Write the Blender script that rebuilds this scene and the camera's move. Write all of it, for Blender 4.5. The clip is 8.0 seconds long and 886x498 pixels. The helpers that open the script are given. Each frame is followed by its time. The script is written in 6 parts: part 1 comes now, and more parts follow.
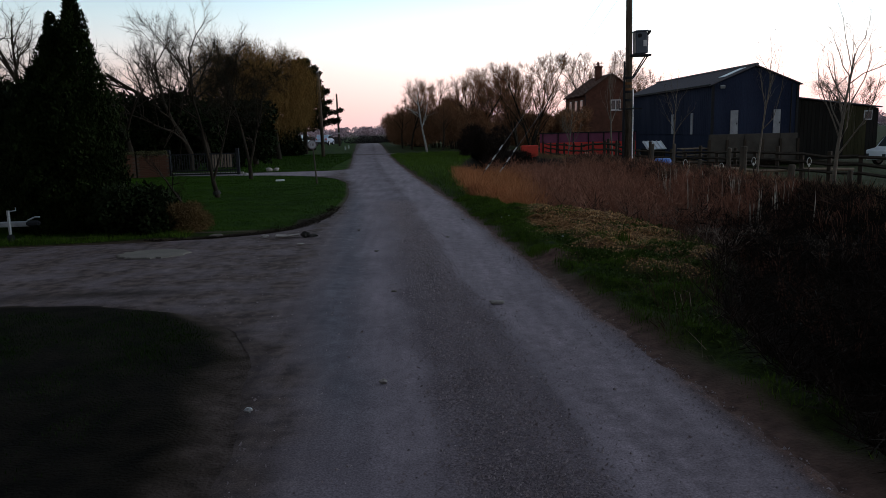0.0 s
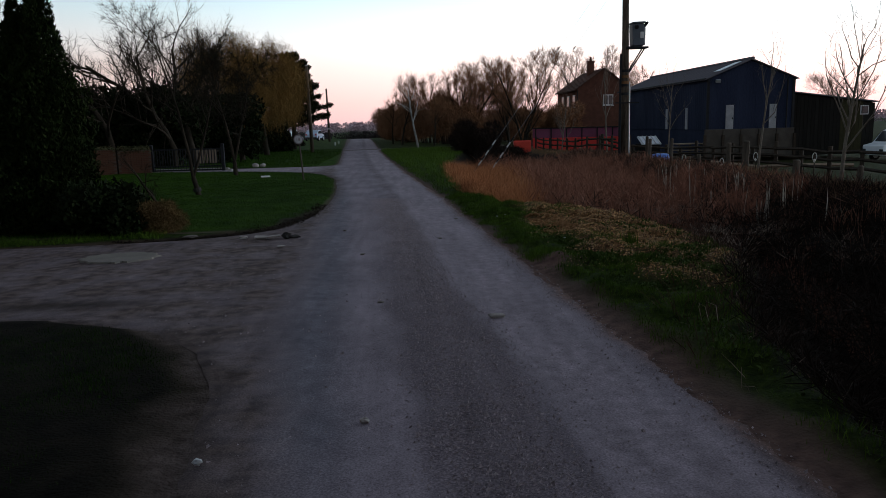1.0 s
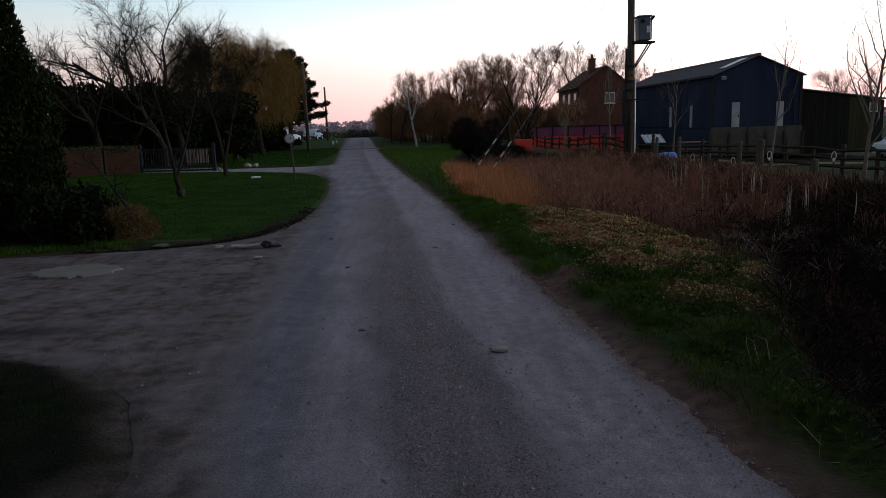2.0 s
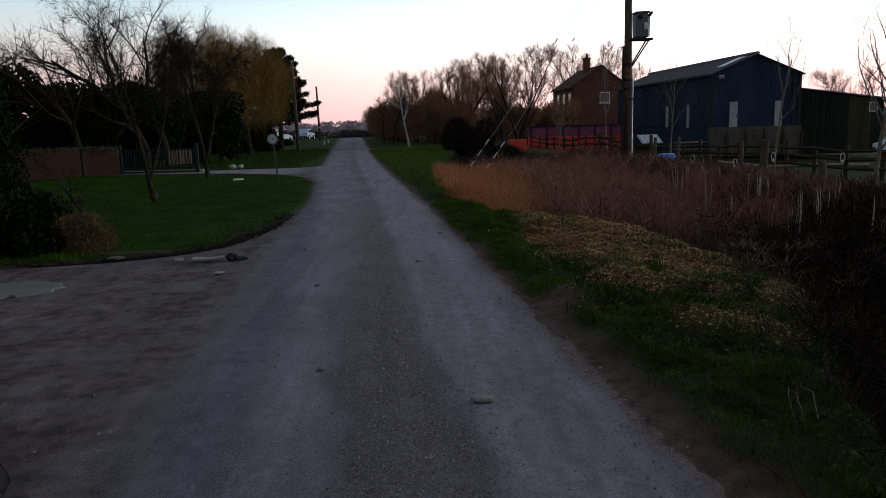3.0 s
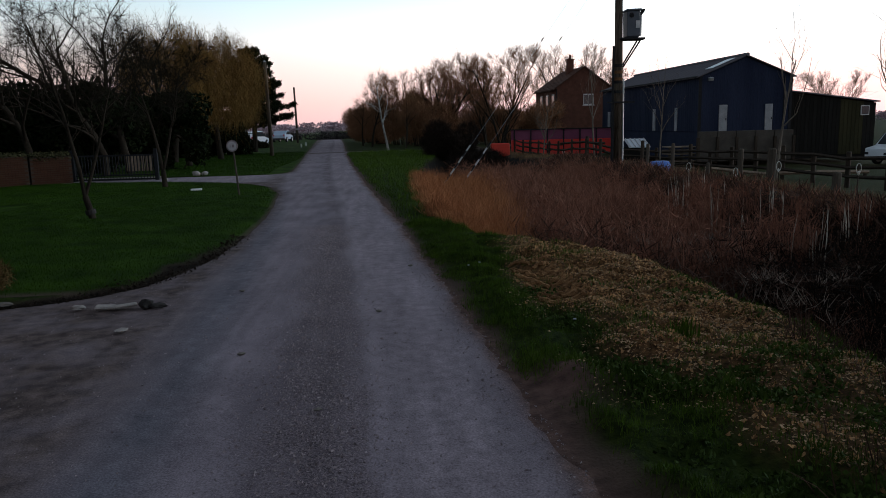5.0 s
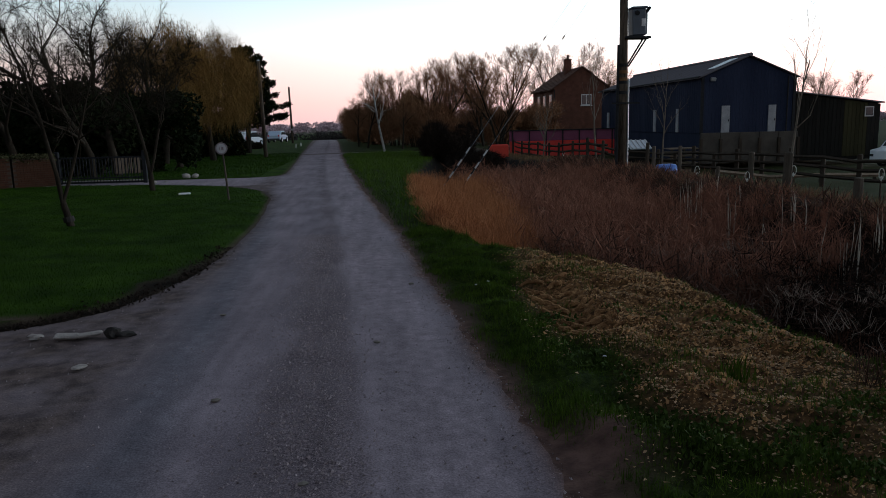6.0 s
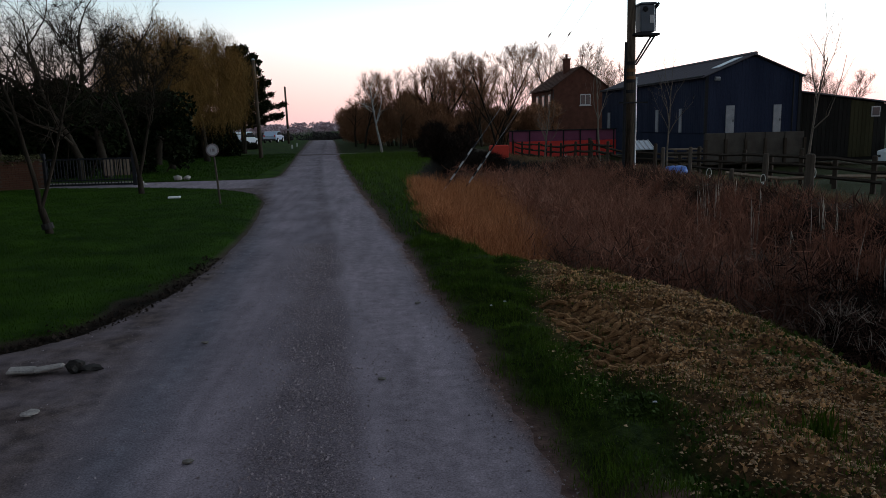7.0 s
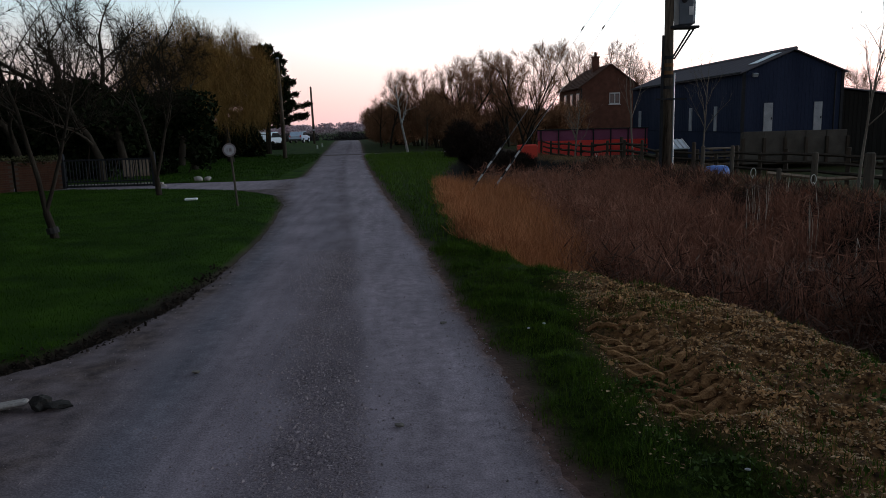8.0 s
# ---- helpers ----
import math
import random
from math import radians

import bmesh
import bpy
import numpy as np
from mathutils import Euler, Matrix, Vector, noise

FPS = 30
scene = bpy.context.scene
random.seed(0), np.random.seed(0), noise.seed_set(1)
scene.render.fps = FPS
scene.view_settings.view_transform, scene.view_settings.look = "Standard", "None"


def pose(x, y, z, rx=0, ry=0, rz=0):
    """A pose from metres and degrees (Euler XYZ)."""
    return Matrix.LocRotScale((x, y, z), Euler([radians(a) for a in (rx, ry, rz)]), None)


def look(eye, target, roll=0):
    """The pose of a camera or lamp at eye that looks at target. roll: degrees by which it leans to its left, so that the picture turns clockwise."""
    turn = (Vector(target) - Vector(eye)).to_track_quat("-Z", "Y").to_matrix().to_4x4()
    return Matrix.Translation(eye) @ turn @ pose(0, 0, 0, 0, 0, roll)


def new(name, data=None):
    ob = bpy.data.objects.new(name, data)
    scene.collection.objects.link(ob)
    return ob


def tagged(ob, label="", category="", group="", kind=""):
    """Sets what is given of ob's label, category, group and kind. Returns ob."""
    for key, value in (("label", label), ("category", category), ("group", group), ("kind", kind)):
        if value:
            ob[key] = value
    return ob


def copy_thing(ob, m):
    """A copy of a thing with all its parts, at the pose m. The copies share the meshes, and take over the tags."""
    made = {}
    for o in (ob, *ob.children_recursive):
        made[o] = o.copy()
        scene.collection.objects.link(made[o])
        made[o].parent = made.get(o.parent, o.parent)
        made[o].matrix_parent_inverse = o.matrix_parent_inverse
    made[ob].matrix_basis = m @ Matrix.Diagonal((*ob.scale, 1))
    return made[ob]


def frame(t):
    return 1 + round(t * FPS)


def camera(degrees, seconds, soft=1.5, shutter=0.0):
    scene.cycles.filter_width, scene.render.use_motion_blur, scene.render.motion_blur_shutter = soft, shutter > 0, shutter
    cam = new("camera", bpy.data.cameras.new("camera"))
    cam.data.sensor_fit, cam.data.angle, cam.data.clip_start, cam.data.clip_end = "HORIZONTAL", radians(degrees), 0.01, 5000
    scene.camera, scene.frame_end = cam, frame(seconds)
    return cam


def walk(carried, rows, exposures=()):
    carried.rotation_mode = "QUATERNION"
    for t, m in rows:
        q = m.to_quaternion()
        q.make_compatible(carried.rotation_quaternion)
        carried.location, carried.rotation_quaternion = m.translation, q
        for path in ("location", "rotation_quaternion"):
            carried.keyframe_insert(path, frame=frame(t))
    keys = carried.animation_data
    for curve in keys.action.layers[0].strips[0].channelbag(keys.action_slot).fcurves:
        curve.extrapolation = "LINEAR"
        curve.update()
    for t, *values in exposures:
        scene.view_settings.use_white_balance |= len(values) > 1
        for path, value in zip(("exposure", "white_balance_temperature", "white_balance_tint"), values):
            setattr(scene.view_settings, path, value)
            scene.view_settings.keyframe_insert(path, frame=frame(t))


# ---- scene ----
cam = camera(62.0, 8.0, soft=0.6)
PATH = [
    (0, (-0.042, -0.288, 1.758), (0.054, 1.684, 1.439), -1.4),
    (0.5, (-0.033, -0.026, 1.698), (0.072, 1.946, 1.378), -1.4),
    (1, (-0.007, 0.577, 1.717), (0.112, 2.545, 1.386), -1.4),
    (1.5, (0.058, 1.143, 1.698), (0.174, 3.111, 1.364), -1.5),
    (3, (0.334, 2.656, 1.692), (0.466, 4.623, 1.357), -1.5),
    (3.5, (0.489, 3.105, 1.709), (0.634, 5.071, 1.375), -1.5),
    (4, (0.572, 3.591, 1.745), (0.734, 5.556, 1.41), -1.4),
    (4.5, (0.623, 4.086, 1.784), (0.795, 6.051, 1.45), -1.4),
    (6, (0.61, 5.467, 1.862), (0.801, 7.43, 1.528), -1.3),
    (6.5, (0.596, 5.928, 1.871), (0.791, 7.89, 1.538), -1.3),
    (7, (0.562, 6.382, 1.872), (0.762, 8.344, 1.538), -1.3),
    (7.5, (0.568, 6.87, 1.856), (0.772, 8.831, 1.522), -1.2),
    (8, (0.631, 7.356, 1.821), (0.761, 9.324, 1.489), -1.5),
]
walk(cam, [(t, look(eye, target, roll)) for t, eye, target, roll in PATH])

# ---- light: a clear sky just after sunset, brightest ahead on the right ----
SKY = 1.0
world = bpy.data.worlds.new("dusk_sky")
scene.world = world
world.use_nodes = True
wn, wl = world.node_tree.nodes, world.node_tree.links
wn.clear()
w_out, w_bg = wn.new("ShaderNodeOutputWorld"), wn.new("ShaderNodeBackground")
w_bg.inputs["Strength"].default_value = SKY
w_tc, w_sep = wn.new("ShaderNodeTexCoord"), wn.new("ShaderNodeSeparateXYZ")
wl.new(w_tc.outputs["Generated"], w_sep.inputs[0])


def ramp(nodes, stops, mode="LINEAR"):
    node = nodes.new("ShaderNodeValToRGB")
    node.color_ramp.interpolation = mode
    els = node.color_ramp.elements
    while len(els) < len(stops):
        els.new(0.5)
    for el, (pos, col) in zip(els, stops):
        el.position = pos
        el.color = (*col, 1) if len(col) == 3 else col
    return node


w_up = ramp(wn, [(0.0, (0.80, 0.50, 0.50)), (0.03, (0.90, 0.60, 0.56)), (0.075, (0.95, 0.77, 0.72)),
                 (0.105, (0.90, 0.87, 0.86)), (0.145, (0.72, 0.86, 0.91)), (0.19, (0.48, 0.74, 0.86)), (0.45, (0.26, 0.31, 0.38)), (1.0, (0.13, 0.16, 0.205))])
wl.new(w_sep.outputs["Z"], w_up.inputs[0])


def glow(azimuth, a, b, lo, hi):
    """A factor that rises from lo to hi towards a point on the horizon."""
    dot, mr = wn.new("ShaderNodeVectorMath"), wn.new("ShaderNodeMapRange")
    dot.operation = "DOT_PRODUCT"
    dot.inputs[1].default_value = (math.sin(radians(azimuth)), math.cos(radians(azimuth)), 0.0)
    wl.new(w_tc.outputs["Generated"], dot.inputs[0])
    mr.interpolation_type = "SMOOTHSTEP"
    for key, value in (("From Min", a), ("From Max", b), ("To Min", lo), ("To Max", hi)):
        mr.inputs[key].default_value = value
    wl.new(dot.outputs["Value"], mr.inputs["Value"])
    return mr.outputs[0]


w_map = wn.new("ShaderNodeMath")
w_map.operation = "MULTIPLY"
wl.new(glow(48, 0.25, 1.0, 0.88, 1.7), w_map.inputs[0])
wl.new(glow(82, 0.68, 1.0, 1.0, 4.5), w_map.inputs[1])
w_mul = wn.new("ShaderNodeVectorMath")
w_mul.operation = "SCALE"
wl.new(w_up.outputs[0], w_mul.inputs[0])
wl.new(w_map.outputs[0], w_mul.inputs["Scale"])
wl.new(w_mul.outputs[0], w_bg.inputs["Color"])
wl.new(w_bg.outputs[0], w_out.inputs["Surface"])


# ---- materials ----
def material(name, a, b, rough=0.9, scale=6.0, fine=60.0, bump=0.3, metal=0.0, stretch=(1, 1, 1), detail=6, spread=0.25, vary=0.0, dist=0.02, spec=None):
    """Two colours mixed by coarse and fine noise, with a fine relief; vary: brightness from piece to piece."""
    m = bpy.data.materials.new(name)
    m.use_nodes = True
    n, l = m.node_tree.nodes, m.node_tree.links
    bsdf = n["Principled BSDF"]
    tc, mp = n.new("ShaderNodeTexCoord"), n.new("ShaderNodeMapping")
    mp.inputs["Scale"].default_value = stretch
    l.new(tc.outputs["Object"], mp.inputs[0])
    n1, n2 = n.new("ShaderNodeTexNoise"), n.new("ShaderNodeTexNoise")
    for node, sc in ((n1, scale), (n2, fine)):
        node.inputs["Scale"].default_value = sc
        node.inputs["Detail"].default_value = detail
        l.new(mp.outputs[0], node.inputs["Vector"])
    add = n.new("ShaderNodeMath")
    add.operation = "MULTIPLY_ADD"
    add.inputs[1].default_value = 0.6
    l.new(n1.outputs["Fac"], add.inputs[0])
    half = n.new("ShaderNodeMath")
    half.operation = "MULTIPLY"
    half.inputs[1].default_value = 0.4
    l.new(n2.outputs["Fac"], half.inputs[0])
    l.new(half.outputs[0], add.inputs[2])
    r = ramp(n, [(0.5 - spread, a), (0.5 + spread, b)])
    l.new(add.outputs[0], r.inputs[0])
    out = r.outputs[0]
    if vary:
        geo, info = n.new("ShaderNodeNewGeometry"), n.new("ShaderNodeObjectInfo")
        sm = n.new("ShaderNodeMath")
        sm.operation = "ADD"
        l.new(geo.outputs["Random Per Island"], sm.inputs[0])
        l.new(info.outputs["Random"], sm.inputs[1])
        mr = n.new("ShaderNodeMapRange")
        mr.inputs["From Max"].default_value = 2.0
        mr.inputs["To Min"].default_value = 1 - vary
        mr.inputs["To Max"].default_value = 1 + vary
        l.new(sm.outputs[0], mr.inputs["Value"])
        hsv = n.new("ShaderNodeHueSaturation")
        l.new(mr.outputs[0], hsv.inputs["Value"])
        l.new(out, hsv.inputs["Color"])
        out = hsv.outputs[0]
    l.new(out, bsdf.inputs["Base Color"])
    bsdf.inputs["Roughness"].default_value = rough
    bsdf.inputs["Metallic"].default_value = metal
    if bump:
        bp = n.new("ShaderNodeBump")
        bp.inputs["Strength"].default_value = bump
        bp.inputs["Distance"].default_value = dist
        l.new(n2.outputs["Fac"], bp.inputs["Height"])
        l.new(bp.outputs[0], bsdf.inputs["Normal"])
    bsdf.inputs["Specular IOR Level"].default_value = spec if spec is not None else (0.4 if rough < 0.6 else 0.03)
    return m


M_bark = material("grey_brown_bark", (0.009, 0.007, 0.0055), (0.042, 0.033, 0.025), 0.95, 8, 50, 0.6, stretch=(1, 1, 0.3))
M_twig = material("dark_twig", (0.011, 0.009, 0.0065), (0.03, 0.024, 0.017), 0.9, 8, 50, 0)
# Reddish twig, lightened and warmed to carry the sky glare behind it.
M_twig_red = material("backlit_reddish_twig", (0.105, 0.05, 0.027), (0.275, 0.14, 0.075), 0.9, 8, 50, 0)
M_twig_gold = material("golden_willow_twig", (0.075, 0.043, 0.014), (0.21, 0.122, 0.038), 0.8, 3, 30, 0, vary=0.3)
M_birch = material("white_birch_bark", (0.20, 0.18, 0.16), (0.62, 0.58, 0.54), 0.8, 4, 14, 0.3, stretch=(1, 1, 3), spread=0.12)
M_palebark = material("pale_young_bark", (0.07, 0.056, 0.046), (0.19, 0.158, 0.13), 0.85, 5, 30, 0.2)
M_leaf = material("dark_evergreen_leaf", (0.0035, 0.0055, 0.002), (0.011, 0.016, 0.0055), 0.75, 3, 20, 0, vary=0.5)
M_leaf_bright = material("yellow_green_conifer_spray", (0.004, 0.0075, 0.002), (0.018, 0.027, 0.006), 0.75, 1.2, 12, 0, vary=0.5)
M_bush = material("bramble_leaf", (0.012, 0.01, 0.006), (0.03, 0.024, 0.013), 0.85, 3, 20, 0, vary=0.5)
M_grass = material("verge_grass_blade", (0.011, 0.03, 0.003), (0.082, 0.128, 0.014), 0.7, 1.5, 12, 0, vary=0.45)
M_weed = material("broad_weed_leaf", (0.02, 0.04, 0.006), (0.09, 0.125, 0.03), 0.7, 1.5, 12, 0, vary=0.5)
M_lawn = material("mown_grass_blade", (0.007, 0.021, 0.0011), (0.031, 0.066, 0.0036), 0.7, 0.6, 8, 0, vary=0.35)
# Darker copy of the mown grass: the corner's shade is in its colour.
M_shadedgrass = material("shaded_corner_grass", (0.004, 0.012, 0.0008), (0.016, 0.037, 0.0025), 0.75, 0.6, 8, 0, vary=0.5)
M_soil = material("dark_damp_soil", (0.007, 0.005, 0.004), (0.028, 0.02, 0.016), 0.95, 12, 50, 0.4, vary=0.5)
M_straw = material("dry_straw", (0.14, 0.075, 0.028), (0.37, 0.215, 0.09), 0.85, 2, 16, 0, vary=0.4)
M_reed = material("orange_brown_reed", (0.18, 0.066, 0.03), (0.57, 0.235, 0.105), 0.85, 1.2, 10, 0, vary=0.6)
M_dead = material("dead_brown_stalk", (0.075, 0.029, 0.02), (0.35, 0.158, 0.105), 0.9, 1.5, 10, 0, vary=0.75)
M_bramble = material("dark_bramble_stem", (0.009, 0.006, 0.005), (0.036, 0.024, 0.019), 0.9, 2, 16, 0, vary=0.7)
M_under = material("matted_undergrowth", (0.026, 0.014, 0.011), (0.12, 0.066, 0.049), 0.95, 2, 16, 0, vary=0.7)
M_clod = material("spoil_clod", (0.08, 0.034, 0.015), (0.55, 0.3, 0.14), 0.95, 9, 40, 0.3, vary=0.8)
M_bankgrass = material("brown_bank_grass", (0.06, 0.036, 0.02), (0.24, 0.15, 0.085), 0.9, 2, 16, 0, vary=0.6)
M_fern = material("tan_dry_fern", (0.05, 0.03, 0.013), (0.17, 0.105, 0.046), 0.9, 3, 20, 0, vary=0.5)
M_flake = material("pale_chip_of_spoil", (0.2, 0.11, 0.056), (0.76, 0.5, 0.3), 0.9, 9, 40, 0, vary=0.7)
M_palestalk = material("bleached_stalk", (0.34, 0.275, 0.22), (0.64, 0.55, 0.46), 0.85, 3, 20, 0, vary=0.3)
M_fallen = material("weathered_fallen_reed", (0.09, 0.062, 0.05), (0.34, 0.255, 0.205), 0.9, 3, 20, 0, vary=0.5)
M_stone = material("pale_limestone", (0.17, 0.145, 0.135), (0.4, 0.35, 0.325), 0.9, 9, 60, 0.5)
M_gravel = material("loose_road_grit", (0.06, 0.045, 0.05), (0.4, 0.32, 0.33), 0.9, 30, 90, 0, vary=0.6)
M_timber = material("weathered_fence_timber", (0.018, 0.013, 0.01), (0.065, 0.05, 0.04), 0.9, 6, 40, 0.5, stretch=(1, 1, 0.2), vary=0.25)
M_greypost = material("weathered_grey_post", (0.035, 0.028, 0.022), (0.11, 0.09, 0.074), 0.9, 6, 40, 0.5, stretch=(1, 1, 0.2), vary=0.25)
M_paletimber = material("pale_bare_timber", (0.12, 0.085, 0.06), (0.25, 0.19, 0.145), 0.85, 6, 40, 0.4, vary=0.25)
M_pole = material("creosoted_pole", (0.018, 0.013, 0.009), (0.13, 0.1, 0.078), 0.85, 7, 40, 0.6, stretch=(1, 1, 0.1), spread=0.14)
M_steel = material("galvanised_steel", (0.26, 0.27, 0.29), (0.42, 0.43, 0.45), 0.5, 6, 50, 0.1, metal=0.7)
M_darksteel = material("dark_painted_steel", (0.01, 0.01, 0.012), (0.025, 0.025, 0.028), 0.7, 6, 50, 0.15, spec=0.08)
M_rust = material("rusty_strap", (0.09, 0.045, 0.02), (0.2, 0.10, 0.05), 0.85, 20, 80, 0.4)
M_trafo = material("grey_blue_enamel", (0.028, 0.034, 0.048), (0.06, 0.07, 0.093), 0.5, 4, 40, 0.1)
M_white = material("dull_white_paint", (0.3, 0.29, 0.3), (0.5, 0.49, 0.5), 0.55, 5, 40, 0.1)
M_barn = material("dark_blue_grey_cladding", (0.009, 0.012, 0.026), (0.03, 0.037, 0.066), 0.75, 0.8, 20, 0.25, stretch=(1, 1, 0.25))
M_roof = material("grey_sheet_roof", (0.066, 0.06, 0.07), (0.13, 0.118, 0.132), 0.7, 0.8, 20, 0.3)
M_translucent = material("pale_rooflight_sheet", (0.42, 0.45, 0.5), (0.62, 0.65, 0.7), 0.4, 3, 20, 0.1)
M_paledoor = material("weathered_pale_door", (0.16, 0.16, 0.175), (0.36, 0.36, 0.38), 0.85, 2.5, 30, 0.3)
M_shed = material("blackened_board", (0.007, 0.0065, 0.006), (0.022, 0.02, 0.018), 0.9, 1.5, 20, 0.4, stretch=(1, 1, 0.2), vary=0.3)
M_olive = material("mossy_green_board", (0.022, 0.02, 0.011), (0.05, 0.045, 0.024), 0.9, 1.5, 20, 0.4, stretch=(1, 1, 0.2), vary=0.3)
M_concrete = material("grey_concrete", (0.034, 0.029, 0.025), (0.09, 0.078, 0.069), 0.9, 2, 40, 0.4)
M_brick = material("old_red_brick", (0.052, 0.022, 0.017), (0.122, 0.056, 0.04), 0.9, 2.5, 40, 0.4, vary=0.25)
M_oldbrick = material("dark_garden_brick", (0.02, 0.009, 0.006), (0.058, 0.026, 0.016), 0.92, 2.5, 40, 0.4, vary=0.3)
M_mortar = material("lime_mortar", (0.03, 0.022, 0.018), (0.06, 0.046, 0.038), 0.95, 5, 60, 0.4)
M_tileroof = material("brown_clay_roof_tile", (0.046, 0.023, 0.018), (0.105, 0.057, 0.043), 0.85, 2, 20, 0.4, vary=0.3)
M_moss = material("moss_and_ivy_coping", (0.018, 0.02, 0.008), (0.06, 0.055, 0.028), 0.95, 5, 40, 0.8, vary=0.4)
M_red = material("faded_red_paint", (0.42, 0.012, 0.008), (0.62, 0.03, 0.018), 0.55, 1.5, 20, 0.15)
M_purple = material("chalky_plum_paint", (0.13, 0.038, 0.07), (0.22, 0.07, 0.12), 0.7, 1.0, 20, 0.15)
M_orange = material("orange_plastic", (0.42, 0.02, 0.009), (0.56, 0.035, 0.014), 0.5, 2, 20, 0.1)
M_blue = material("blue_plastic", (0.05, 0.12, 0.42), (0.09, 0.2, 0.55), 0.45, 5, 40, 0.1)
M_carwhite = material("white_car_paint", (0.72, 0.75, 0.8), (0.8, 0.82, 0.86), 0.25, 3, 30, 0.0)
M_carblue = material("pale_blue_car_paint", (0.32, 0.4, 0.52), (0.4, 0.48, 0.6), 0.25, 3, 30, 0.0)
M_cardark = material("dark_car_paint", (0.02, 0.022, 0.026), (0.035, 0.036, 0.04), 0.3, 3, 30, 0.0)
M_tyre = material("black_rubber", (0.015, 0.015, 0.016), (0.03, 0.03, 0.03), 0.85, 10, 60, 0.2)
M_glass = material("dark_window_glass", (0.03, 0.035, 0.04), (0.05, 0.055, 0.06), 0.08, 3, 20, 0.0)
M_sign = material("faded_sign_face", (0.34, 0.31, 0.33), (0.5, 0.47, 0.49), 0.5, 8, 50, 0.05)
M_signring = material("faded_sign_border", (0.16, 0.12, 0.13), (0.26, 0.2, 0.21), 0.5, 8, 50, 0.05)
M_chalk = material("chalk_white_slab", (0.6, 0.58, 0.56), (0.82, 0.8, 0.78), 0.8, 8, 40, 0.2)
M_rope = material("white_rope", (0.4, 0.38, 0.35), (0.6, 0.58, 0.55), 0.8, 40, 90, 0.3)
# Bare wood paled to purple-grey: the distance haze is in this colour.
M_farwood = material("haze_tinted_bare_wood", (0.38, 0.28, 0.32), (0.52, 0.4, 0.44), 1.0, 0.05, 0.5, 0)
M_farhedge = material("distant_dark_hedge", (0.03, 0.026, 0.027), (0.06, 0.052, 0.05), 1.0, 0.2, 1.5, 0)
# Hedge colour lifted towards the sky's pink in place of real haze.
M_farfield = material("haze_tinted_field_hedge", (0.16, 0.125, 0.14), (0.24, 0.19, 0.205), 1.0, 0.1, 1.0, 0)
M_slab = material("worn_concrete_slab", (0.12, 0.1, 0.09), (0.19, 0.165, 0.145), 0.9, 3, 40, 0.3)
M_tarpaper = material("black_felt_scrap", (0.02, 0.018, 0.018), (0.05, 0.045, 0.042), 0.9, 12, 60, 0.4)

# ---- helpers for meshes ----
rng = np.random.default_rng(7)
R = random.Random(11)


def mesh(name, verts, faces, mat, smooth=False):
    me = bpy.data.meshes.new(name)
    me.from_pydata([tuple(v) for v in verts], [], faces)
    me.materials.append(mat)
    if smooth:
        me.polygons.foreach_set("use_smooth", [True] * len(me.polygons))
    me.update()
    return me


def tri_mesh(name, verts, mat):
    """Loose triangles: verts of shape (n, 3, 3)."""
    v = np.asarray(verts, dtype=np.float32).reshape(-1, 3)
    n = len(v)
    me = bpy.data.meshes.new(name)
    me.vertices.add(n)
    me.vertices.foreach_set("co", v.ravel())
    me.loops.add(n)
    me.loops.foreach_set("vertex_index", np.arange(n, dtype=np.int32))
    me.polygons.add(n // 3)
    me.polygons.foreach_set("loop_start", np.arange(0, n, 3, dtype=np.int32))
    me.materials.append(mat)
    me.update(calc_edges=True)
    return me


